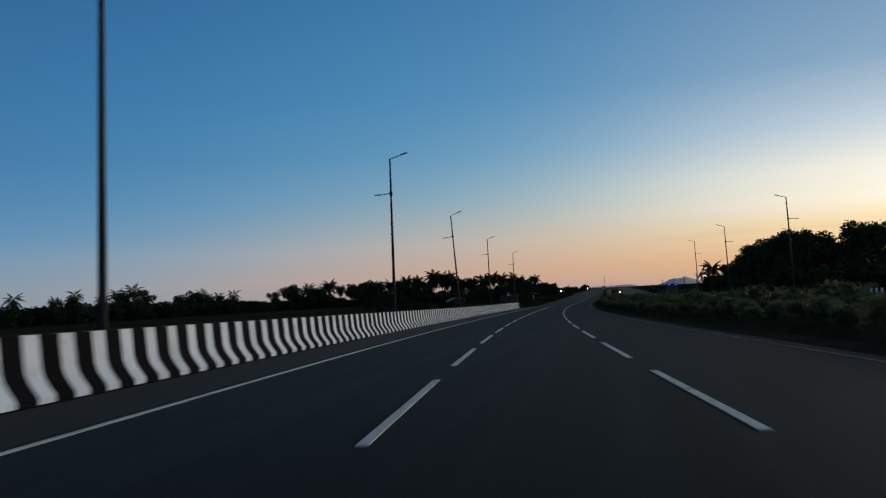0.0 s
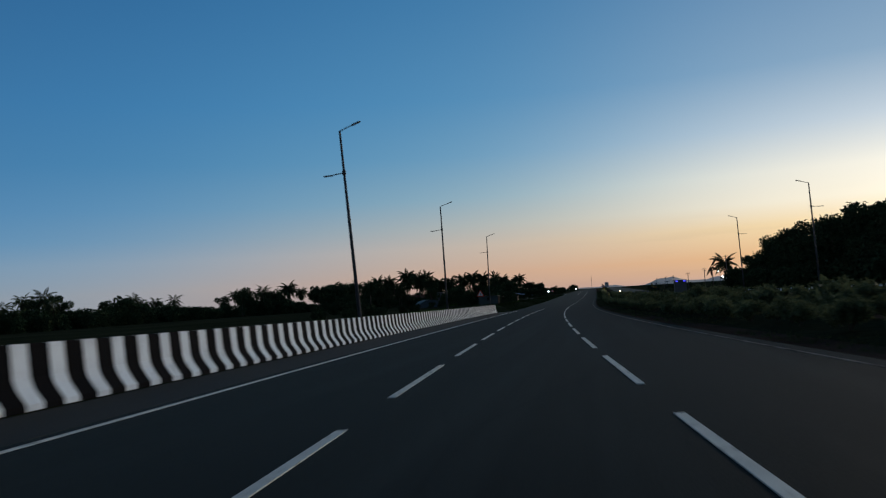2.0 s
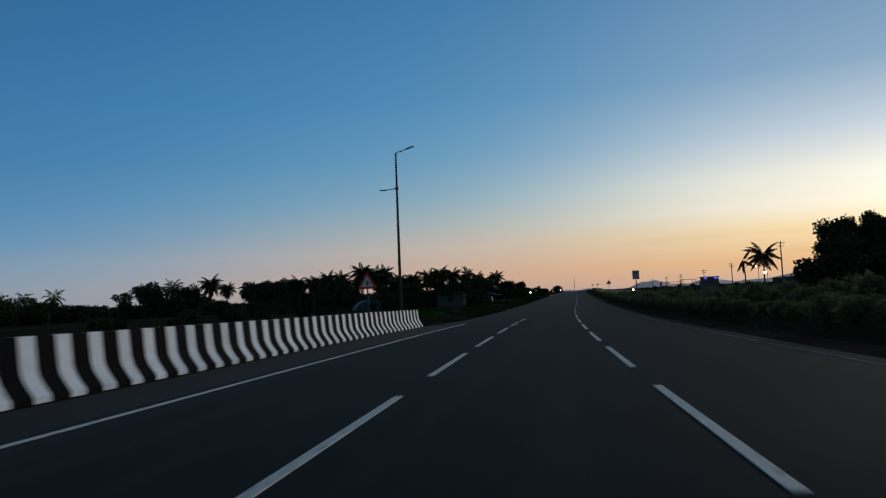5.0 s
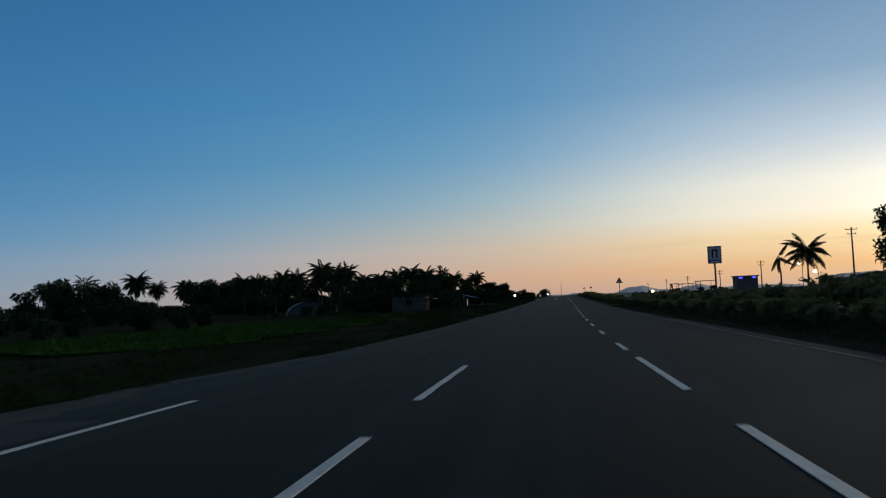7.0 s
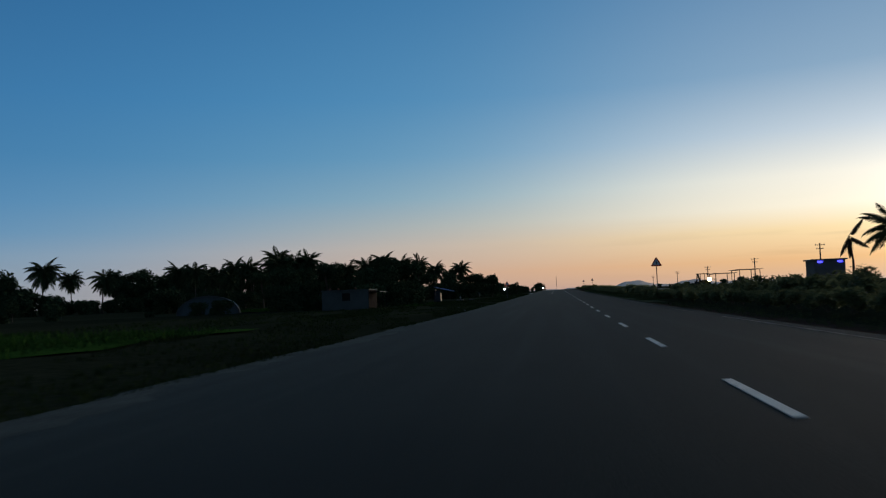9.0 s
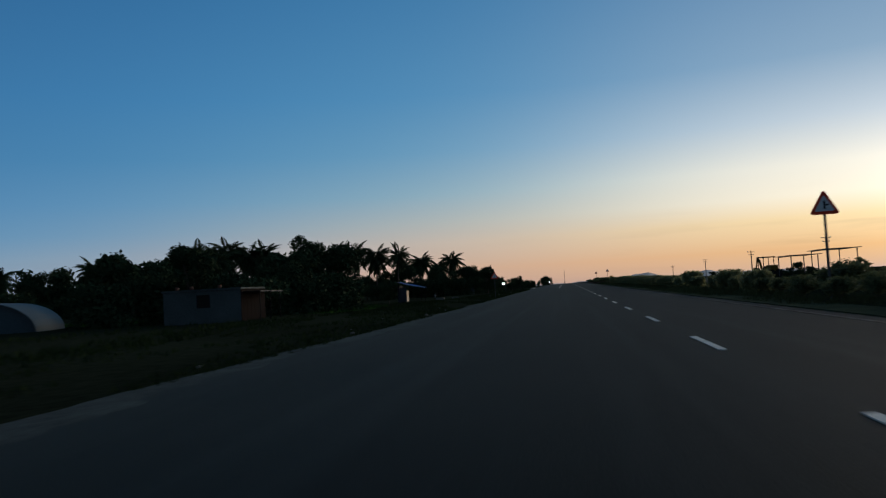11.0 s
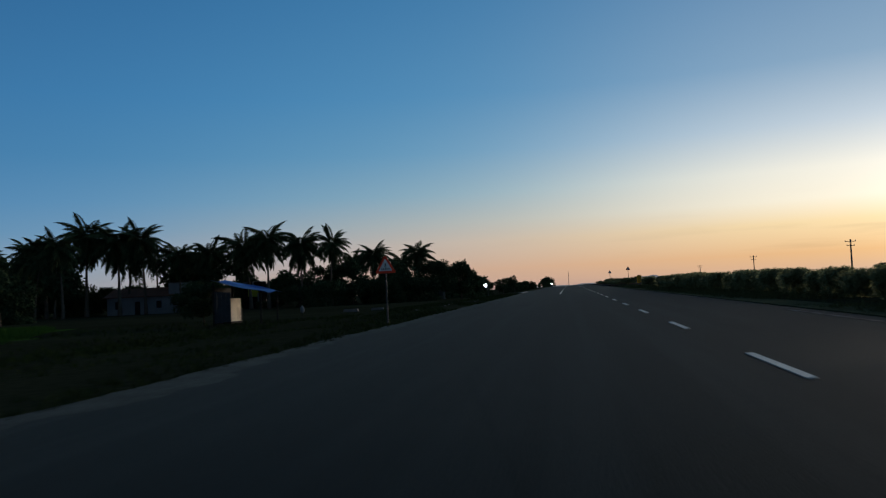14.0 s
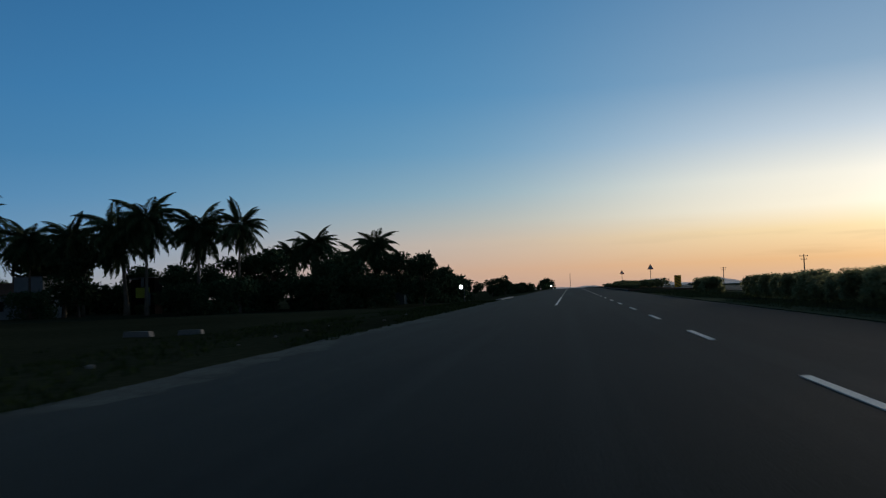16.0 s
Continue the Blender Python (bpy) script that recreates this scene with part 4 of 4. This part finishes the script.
tagged(part("hedge_row", back_row, HEDGE_LEAF), "back row of dense green shrubs along the median", "hedge", kind="stuff")

# two patches of low green crop below the embankment
def crop_patch(s0, s1, u0, edge, seed):
    """Crop from u0 to the patch's edge on the road's side: s and u along that edge."""
    n, rows = 12, int((s1 - s0) / 2) + 1
    gs, share = np.meshgrid(np.linspace(s0, s1, rows), np.linspace(0, 1, n), indexing="ij")
    gu = u0 + (np.interp(gs, *edge) - u0) * share
    p = on_road(gs + 1.5 * np.sin(gu * 0.7 + seed), gu + 0.8 * np.sin(gs * 0.5 + seed))
    p[..., 2] = land_z(gs, gu) + 0.05 + 0.03 * np.sin(gs * 1.7) * np.sin(gu * 1.3)
    b = Build()
    b.v = [tuple(q) for q in p.reshape(-1, 3).tolist()]
    b.f = [(i * n + j, i * n + j + 1, (i + 1) * n + j + 1, (i + 1) * n + j) for i in range(rows - 1) for j in range(n - 1)]
    g = np.random.default_rng(seed)
    count = int((s1 - s0) * (max(edge[1]) - u0) * 14)
    fs = g.uniform(s0, s1, count)
    foot = on_land(fs, u0 + (np.interp(fs, *edge) - u0) * g.random(count), 0.02)
    a, h = g.uniform(0, 6.28, count), g.uniform(0.12, 0.4, count)
    side = np.stack([np.cos(a), np.sin(a), 0 * a], 1) * 0.03
    tip = foot + np.stack([g.normal(0, 0.1, count), g.normal(0, 0.1, count), h], 1)
    start = len(b.v)
    b.v += [tuple(q) for q in np.stack([foot - side, foot + side, tip], 1).reshape(-1, 3).tolist()]
    b.f += [(start + 3 * i, start + 3 * i + 1, start + 3 * i + 2) for i in range(count)]
    tagged(part("rice_field", b, CROP), "patch of low green crop below the road", "field", kind="stuff")


crop_patch(172, 216, -33, ([172, 216], [-17.5, -17.5]), 1)
crop_patch(281, 332, -50, ([281, 297, 310, 326, 332], [-20.5, -20.0, -28.0, -37.0, -42.0]), 2)


# ---- buildings ----
def house(m, long, deep, tall, mat, roof, openings, label, name="house", pitch=0.0, side_mat=None):
    """Walls with openings in the side that faces +x, and a flat or ridged roof."""
    ob = thing(name, label, "house", m)
    part("wall", Build().box((-deep + 0.1, 0, tall / 2), (0.2, long, tall)), mat, ob)
    for sy in (-1, 1):
        part("wall", Build().box((-deep / 2, sy * (long / 2 - 0.1), tall / 2), (deep - 0.4, 0.2, tall)), side_mat if side_mat and sy > 0 else mat, ob)
    b, y = Build(), -long / 2
    for y0, y1, z0, z1 in openings:
        b.box((-0.1, (y + y0) / 2, tall / 2), (0.2, y0 - y, tall))
        if z0 > 0:
            b.box((-0.1, (y0 + y1) / 2, z0 / 2), (0.2, y1 - y0, z0))
        b.box((-0.1, (y0 + y1) / 2, (z1 + tall) / 2), (0.2, y1 - y0, tall - z1))
        y = y1
    b.box((-0.1, (y + long / 2) / 2, tall / 2), (0.2, long / 2 - y, tall))
    part("front_wall", b, mat, ob)
    for y0, y1, z0, z1 in openings:
        w = part("shutter" if z0 > 0 else "door", Build().box((-0.14, (y0 + y1) / 2, (z0 + z1) / 2), (0.05, y1 - y0 - 0.02, z1 - z0 - 0.02)), WOOD, ob)
        for y in (y0 + 0.04, y1 - 0.04):
            part("jamb", Build().box((-0.09, y, (z0 + z1) / 2), (0.06, 0.07, z1 - z0)), DARK, w)
    if pitch:
        for side in (-1, 1):
            b = Build().prism([(-deep / 2, tall + pitch), (-deep / 2, tall + pitch + 0.12), (-deep / 2 + side * (deep / 2 + 0.5), tall - 0.05), (-deep / 2 + side * (deep / 2 + 0.5), tall - 0.17)], -long / 2 - 0.4, long / 2 + 0.4)
            part("roof", b, roof, ob)
        for sy in (-1, 1):
            part("gable", Build().prism([(-deep + 0.1, tall), (-0.1, tall), (-deep / 2, tall + pitch - 0.05)], sy * (long / 2 - 0.2), sy * long / 2), mat, ob)
    else:
        part("roof", Build().box((-deep / 2, 0, tall + 0.08), (deep + 0.16, long + 0.16, 0.12)), roof, ob)
    return ob


grey_house = house(stand(270.1, -26.9, -90, FIELD - 0.1), 5.6, 4.2, 2.3, GREY_WALL, GREY_WALL, [(-0.4, 0.6, 1.15, 2.05)], "low flat-roofed house with weathered grey plaster walls", side_mat=SIDE_WALL)
for y in (-1.9, -0.85, 1.2):
    pot = Build().tube([(0, 0, 0), (0, 0, 0.12), (0, 0, 0.2), (0, 0, 0.24)], [0.09, 0.14, 0.12, 0.09], 9)
    tagged(part("pot", pot, TILE, smooth=True, at=stand(270.4, -26.9 + y, 0, FIELD - 0.1 + 2.44)), "small clay pot standing on the roof edge", "pot", "pots on the roof")
# added boards over the lit end wall, their dark colour standing in for shade
for k in range(13):
    part("board", Build().box((-0.17 - 0.33 * k, 2.82, 1.13 - 0.01 * (k % 3)), (0.32, 0.03 + 0.006 * (k % 2), 2.3)), SIDE_WALL, grey_house, "brown board coloured dark for shade")
porch = thing("porch", "narrow sheet porch roof on timber posts beside the house", "porch", stand(272.4, -23.4, 0, FIELD - 0.1))
part("roof", Build().box((0, 0, 2.12), (1.2, 4.1, 0.05)), WOOD, porch)
for x, y in ((0.5, -1.9), (0.5, 0), (0.5, 1.9)):
    part("post", Build().tube([(x, y, -0.1), (x, y, 2.1)], 0.04, 6), WOOD, porch)
part("gutter", Build().tube([(0.6, -2.05, 2.1), (0.62, 2.2, 2.06)], 0.03, 6), STEEL, porch)
house(stand(402, -74.5, -90, FIELD), 12.0, 6.0, 3.1, PLASTER, TILE, [(-4.5, -3.4, 1.0, 2.3), (-0.9, 0.1, 0, 2.2), (3.0, 4.0, 1.0, 2.2)], "long whitewashed house with a dark tiled roof under palms", pitch=1.3)
house(stand(402, -67.2, -90, FIELD), 3.9, 4.0, 5.0, PLASTER, CONCRETE, [(-1.4, -0.5, 1.3, 2.2)], "narrow two-storey whitewashed house with a flat roof")
house(stand(432, -26.5, 0, FIELD), 7.0, 5.0, 3.0, GREY_WALL, CONCRETE, [(-2, -1, 1, 2), (1, 2, 0, 2.1)], "flat-roofed grey house among trees beside the road")

# the stall with its blue tarpaulin
stall = thing("roadside_stall", "timber roadside stall under a sagging blue tarpaulin awning", "stall", stand(324.0, -23.6, 0, FIELD + 0.05))
for x, y, h in ((-0.95, -0.3, 2.6), (2.15, -0.3, 1.85), (-0.95, 2.6, 2.6), (2.15, 2.5, 1.8)):
    part("post", Build().tube([(x, y, -0.3), (x + 0.04, y, h)], 0.05, 6), WOOD, stall)
n = 11
b = Build()
for k in range(2):
    for i in range(n):
        for j in range(n):
            x, y = -1.1 + 3.5 * i / (n - 1), -0.5 + 3.3 * j / (n - 1) + 0.25 * i / n
            b.v.append((x, y, 2.76 - 0.24 * (x + 1.1) + 0.06 * math.sin(y * 2.4) * math.sin(x * 1.9) - 0.1 * math.sin(math.pi * i / (n - 1)) * (j % 5 > 1) - 0.02 * k))
for k in range(2):
    b.f += [tuple((k * n * n + q) for q in (i * n + j, i * n + j + 1, (i + 1) * n + j + 1, (i + 1) * n + j)) for i in range(n - 1) for j in range(n - 1)]
part("tarpaulin", b, TARP_BLUE, stall, "blue plastic sheet", True)
part("back_wall", Build().box((-1.0, 1.3, 1.15), (0.06, 2.6, 2.3)), WOOD, stall)
for k in range(4):
    part("plank", Build().box((-0.98 + 0.3 * k, -0.02 + 0.006 * (k % 2), 1.05), (0.28, 0.04, 2.0 - 0.05 * k)), BLUE_PLANK, stall, "faded blue plank")
part("counter", Build().box((-0.55, 1.6, 0.45), (0.6, 1.8, 0.9)), WOOD, stall)
part("board", Build().box((0.04, 0.8, 0.87), (0.04, 1.5, 1.45)), BOARD, stall, "pale yellowish upright board")

stake = thing("stake_with_sack", "thin leaning stake with a white sack tied to it", "sack", stand(328.5, -20.3))
part("stake", Build().tube([(-0.1, 0, -0.2), (-0.3, 0, 2.4)], 0.025, 6), WOOD, stake)
part("sack", Build().tube([(-0.12, 0, 0.45), (-0.12, 0, 0.55), (-0.13, 0, 0.75), (-0.14, 0, 0.88), (-0.14, 0, 0.96)], [0.06, 0.14, 0.15, 0.09, 0.03], 9), PLASTER, stake, "white plastic sack", smooth=True)

# pale slabs lying at the edge of the verge
for s, u, long, turn in ((350.6, -23.2, 1.5, 84), (351.0, -20.7, 1.2, 96)):
    slab = Build().box((0, 0, 0.08), (0.4, long, 0.26), taper=0.9)
    tagged(part("slab", slab, CONCRETE, at=stand(s, u, turn)), "pale concrete slab lying on the verge", "slab", "slabs on the verge")

# the pale tunnel-shaped shelter in the field
tunnel = thing("crop_shelter", "long arched shelter covered with pale tarpaulin", "shelter", stand(274.5, -45.6, 22, FIELD))
arch = [(3.7 * math.cos(a), 2.3 * math.sin(a)) for a in np.linspace(0, math.pi, 17)]
shell = Build()
for x, z in arch:
    shell.v += [(f * x, y, f * z) for f, y in ((1, -4.5), (1, 4.5), (0.97, 4.5), (0.97, -4.5))]
for k in range(16):
    shell.f += [(4 * k + j, 4 * k + (j + 1) % 4, 4 * k + 4 + (j + 1) % 4, 4 * k + 4 + j) for j in range(4)]
shell.f += [(0, 1, 2, 3), (64, 67, 66, 65)]
part("cover", shell, TARP_WHITE, tunnel)
part("end_wall", Build().prism([(0.96 * x, 0.96 * z) for x, z in arch], -4.2, -4.1), TARP_WHITE, tunnel, "end closed with pale sheet")
part("hoop", Build().tube([(0.97 * x, -4.5, 0.97 * z) for x, z in arch], 0.05, 5), STEEL, tunnel)

# yellow-fronted kiosk under the palms
kiosk = thing("kiosk", "tall narrow dark kiosk with a yellow panel and pale posts", "kiosk", stand(414.5, -58.9, 0, FIELD))
part("body", Build().box((0, 0, 2.4), (3.4, 2.0, 4.8)), SIDE_WALL, kiosk)
part("panel", Build().box((0, -1.03, 2.85), (2.0, 0.05, 1.35)), YELLOW, kiosk, "yellow panel")
part("post", Build().box((0.95, -1.06, 1.4), (0.3, 0.1, 2.8)), PLASTER, kiosk, "pale post")
part("post", Build().box((0.0, -1.06, 4.2), (0.4, 0.1, 1.2)), PLASTER, kiosk, "pale post")
part("lintel", Build().box((-1.2, -1.06, 4.7), (1.3, 0.1, 0.16)), PLASTER, kiosk, "pale beam")
part("roof", Build().box((0, 0, 4.86), (3.8, 2.4, 0.1)), SHEET, kiosk)


# things seen over the hedge on the right
def canopy(m, long, deep, tall, roof_mat, label):
    ob = thing("canopy", label, "canopy", m)
    for x in (-deep / 2, deep / 2):
        for y in (-long / 2, long / 2):
            part("post", Build().tube([(x, y, -0.2), (x, y, tall)], 0.06, 6), STEEL, ob)
    part("roof", Build().box((0, 0, tall + 0.04), (deep + 0.8, long + 0.8, 0.07)), roof_mat, ob)
    part("beam", Build().box((-deep / 2, 0, tall - 0.05), (0.06, long, 0.09)), STEEL, ob)
    return ob


canopy(stand(320.9, 25.6), 5.6, 3.0, 2.6, SHEET, "open steel canopy with a flat sheet roof")
canopy(stand(318.5, 29.0), 6.0, 3.2, 3.45, SHEET, "taller open canopy with a thin sheet roof")

def backhoe(m):
    """A loader with an open cab, folded boom and bucket, seen dark against the sky."""
    ob = thing("backhoe_loader", "parked backhoe loader with an open cab and folded arm", "construction vehicle", m)
    for x in (-0.85, 0.85):
        for y, r in ((1.3, 0.62), (-1.2, 0.42)):
            wheel = part("wheel", Build().tube([(x - 0.22, y, r), (x - 0.2, y, r), (x + 0.2, y, r), (x + 0.22, y, r)], [r * 0.8, r, r, r * 0.8], 14), DARK, ob)
            part("rim", Build().tube([(x - 0.24, y, r), (x + 0.24, y, r)], r * 0.45, 10), LOADER, wheel)
    part("chassis", Build().box((0, 0, 0.85), (1.2, 4.2, 0.4)), DARK, ob)
    part("bonnet", Build().box((0, -1.35, 1.3), (1.0, 1.7, 0.6), taper=0.92), LOADER, ob)
    part("seat", Build().box((0, 0.5, 1.25), (0.6, 0.6, 0.5)), DARK, ob)
    for x in (-0.7, 0.7):
        for y in (-0.45, 1.3):
            part("cab_post", Build().tube([(x, y, 1.0), (x * 0.95, y, 2.62)], 0.05, 6), DARK, ob)
    part("cab_roof", Build().box((0, 0.45, 2.68), (1.7, 2.3, 0.12), taper=0.95), DARK, ob)
    part("boom", Build().tube([(0, 1.9, 1.0), (0, 2.6, 2.3), (0, 3.2, 2.75)], [0.16, 0.14, 0.12], 6), LOADER, ob)
    part("dipper", Build().tube([(0, 3.2, 2.75), (0, 3.9, 1.4)], [0.12, 0.09], 6), LOADER, ob)
    part("bucket", Build().prism([(-0.35, 0.0), (0.35, 0.0), (0.35, 0.5), (-0.35, 0.6)], 3.6, 4.1), DARK, ob, at=Matrix.Translation((0, 0, 0.8)))
    part("loader_arm", Build().tube([(0, -0.6, 1.3), (0, -2.0, 1.3), (0, -2.7, 0.5)], 0.1, 6), LOADER, ob)
    part("shovel", Build().prism([(-1.1, 0.0), (1.1, 0.0), (1.1, 0.7), (-1.1, 0.7)], -3.3, -2.7), DARK, ob, at=Matrix.Translation((0, 0, 0.1)))


backhoe(stand(328.5, 23.9, 8))

cabin = thing("cabin", "small roadside cabin with two blue lamps under its roof edge", "cabin", stand(272.4, 27.1))
part("body", Build().box((0, 0, 1.65), (3.2, 3.0, 3.3)), CONCRETE, cabin)
part("roof", Build().box((0, 0, 3.37), (3.6, 3.4, 0.14)), SHEET, cabin)
for x in (-1.0, 1.05):
    part("blue_lamp", Build().box((x, -1.54, 3.12), (0.5, 0.08, 0.22)), LAMP_BLUE, cabin, "blue lamp")

house(stand(284, 44, 180, FIELD), 16.0, 8.0, 2.9, GREY_WALL, SHEET, [(-2, 0, 0, 2.4)], "long low shed with a shallow sheet roof", "shed", 0.6)


def lamp_post(m, tall, mat, label, r=0.16):
    ob = thing("lamp_post", label, "lamp", m)
    part("pole", Build().tube([(0, 0, -0.2), (0, 0, tall)], 0.05, 8), STEEL, ob)
    part("arm", Build().tube([(0, 0, tall - 0.05), (-0.5, 0, tall)], 0.025, 6), STEEL, ob)
    part("bulb", Build().tube([(-0.5 - r, 0, tall - 0.05), (-0.5 - r * 0.6, 0, tall - 0.05), (-0.5 + r * 0.6, 0, tall - 0.05), (-0.5 + r, 0, tall - 0.05)], [r * 0.5, r, r, r * 0.5], 8), mat, ob, smooth=True)


lamp_post(stand(278.6, 40.0), 4.0, LAMP_WHITE, "lit white floodlight on a short pole", 0.22)
lamp_post(stand(288.3, 40.3), 5.65, LAMP_WHITE, "lit white floodlight on a short pole", 0.13)
lamp_post(stand(246.0, 10.4), 1.55, LAMP_WARM, "lit warm lamp on a low post in the median", 0.15)
lamp_post(stand(433.9, -18.4), 2.3, LAMP_WHITE, "lit white lamp on a short post by the road", 0.26)
lamp_post(stand(662, -11.0), 1.5, LAMP_WHITE, "lit white lamp far along the road", 0.3)


def utility_pole(m, tall):
    ob = thing("utility_pole", "slim concrete power pole with crossarms", "utility pole", m, "power poles along the fields")
    part("pole", Build().tube([(0, 0, -0.3), (0, 0, tall)], [0.14, 0.09], 8), CONCRETE, ob)
    for z, w in ((tall - 0.3, 1.5), (tall - 0.9, 1.1)):
        arm = part("crossarm", Build().box((0, 0, z), (w, 0.09, 0.09)), STEEL, ob)
        for x in (-w / 2 + 0.08, 0, w / 2 - 0.08):
            part("insulator", Build().tube([(x, 0, z + 0.04), (x, 0, z + 0.22)], [0.05, 0.03], 6), SIGN_WHITE, arm)
    return ob


POLES = [(253, 36.8, 9.2), (312, 39, 7.2), (397, 37.2, 6.2), (350, 38, 6.5), (470, 40, 6.5), (560, 42, 6.5)]
for s, u, tall in POLES:
    utility_pole(stand(s, u), tall)

# bare stem of a dead palm beside the tall one
dead = thing("dead_palm", "leaning dead palm with a few hanging brown fronds", "palm tree", stand(301.0, 39.9))
part("trunk", Build().tube([(0, 0, -0.3), (0.1, 0, 4), (-0.3, 0, 7.6)], [0.2, 0.15, 0.1], 8), BARK, dead, smooth=True)
for k in range(6):
    part("dry_frond", DRY_FROND, None, dead, at=Matrix.Translation((-0.3, 0, 7.5)) @ Matrix.Rotation(k * 1.1, 4, "Z") @ Matrix.Rotation(radians((20, 65, 75, 50, 70, -60)[k]), 4, "Y"))

# the thin mast and the low hills on the horizon
mast = thing("radio_mast", "slender lattice mast far away on the horizon", "mast", Matrix.Translation((-2.0, 1690, -2)))
b = Build()
for x, y in ((-0.6, -0.35), (0.6, -0.35), (0, 0.7)):
    b.tube([(x, y, 0), (x * 0.3, y * 0.3, 27)], 0.13, 5)
for k in range(9):
    b.box((0, 0, 1.5 + 3 * k), (1.2 - 0.09 * k, 0.15, 0.15))
part("lattice", b, STEEL, mast)
for k, (az, far, wide, high) in enumerate([(1.3, 2900, 70, 9), (5.2, 3000, 95, 25), (9.0, 3100, 105, 22), (-0.5, 3000, 160, 6), (12.5, 3000, 240, 13), (7, 3300, 260, 11)]):
    hill = Build()
    nx = 26
    for row in range(2):
        for i in range(nx):
            t = 2 * i / (nx - 1) - 1
            h = high * (1 - t * t) ** 1.4 * (1 + 0.07 * math.sin(i * 0.9 + k))
            hill.v.append((wide * t, 60 * row - 200 * (1 - t * t) * 0, h if row == 0 else 0.4 * h))
    base = len(hill.v)
    for i in range(nx):
        t = 2 * i / (nx - 1) - 1
        hill.v.append((wide * t * 1.1, -150, -4))
    hill.f = [(i, i + 1, nx + i + 1, nx + i) for i in range(nx - 1)] + [(base + i, base + i + 1, i + 1, i) for i in range(nx - 1)]
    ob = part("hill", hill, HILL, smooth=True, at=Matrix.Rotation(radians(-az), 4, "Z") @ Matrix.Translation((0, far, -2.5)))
    tagged(ob, "low hill on the horizon, coloured pale as haze", "hill", "hills on the horizon", "structure")


# ---- verge: grass, stones, litter ----
def grass(name, label, count, s0, s1, u_near, u_far, tall, seed, mat=GRASS):
    """Tufts of narrow blades, denser near the asphalt."""
    g = np.random.default_rng(seed)
    tufts = count // 6
    s = g.uniform(s0, s1, tufts)
    u = u_near + (u_far - u_near) * g.random(tufts) ** 1.5
    keep = np.sin(s * 0.37 + np.sin(u * 1.1) * 2) + np.sin(s * 0.11 + u * 0.7) > -0.7
    s, u = np.repeat(s[keep], 6), np.repeat(u[keep], 6)
    n = len(s)
    foot = on_land(s + g.normal(0, 0.07, n), u + g.normal(0, 0.07, n), -0.02)
    a, h = g.uniform(0, 2 * np.pi, n), tall * g.uniform(0.4, 1.15, n)
    side = np.stack([np.cos(a), np.sin(a), 0 * a], 1) * (0.012 + 0.03 * h)[:, None]
    tip = foot + np.stack([g.normal(0, 0.3, n) * h, g.normal(0, 0.3, n) * h, h], 1)
    v = np.stack([foot - side, foot + side, tip], 1).reshape(-1, 3)
    b = Build()
    b.v = [tuple(p) for p in v.tolist()]
    b.f = [(3 * i, 3 * i + 1, 3 * i + 2) for i in range(n)]
    tagged(part(name, b, mat), label, "grass", kind="stuff")


grass("verge_grass", "rough green grass on the roadside verge", 96000, 152, 400, -9.2, -20.5, 0.17, 5)
grass("slope_grass", "thin grass on the embankment behind the barrier", 15000, 10, 152, -10.4, -14, 0.35, 6)
grass("median_grass", "low grass at the edge of the median bed", 24000, 15, 372, 4.2, 5.6, 0.16, 7, BED_GRASS)
grass("bank_grass", "olive grass growing up to the bushes on the median bank", 22000, 240, 386, 6.1, 4.3, 0.26, 9, BED_GRASS)
grass("field_grass", "taller grass at the edge of the fields", 40000, 160, 330, -17, -34, 0.25, 8)


def stone(seed, size):
    r = random.Random(seed)
    bm = bmesh.new()
    bmesh.ops.create_icosphere(bm, subdivisions=2, radius=size)
    for v in bm.verts:
        v.co *= r.uniform(0.8, 1.15)
        v.co.z *= 0.55
    me = bpy.data.meshes.new("stone")
    bm.to_mesh(me)
    bm.free()
    me.materials.append(CONCRETE)
    return me


STONES = [stone(k, 0.05 + 0.025 * k) for k in range(3)]
for i, (s, u) in enumerate([(258.9, -9.9), (262.5, -12.6), (264.2, -10.4), (251.0, -11.2), (279, -12), (247.5, -10.2), (268, -16), (236, -10.6), (331, -13), (337, -12.2), (341, -12.6),
                            (345, -12.9), (349, -13.2), (352, -11.4), (360, -12.0), (271, -10.3)]):
    ob = new("stone", STONES[i % 3])
    ob.matrix_basis = stand(s, u, 40 * i, dz=0.03)
    tagged(ob, "pale stone lying on the grass verge", "stone", "stones on the verge")
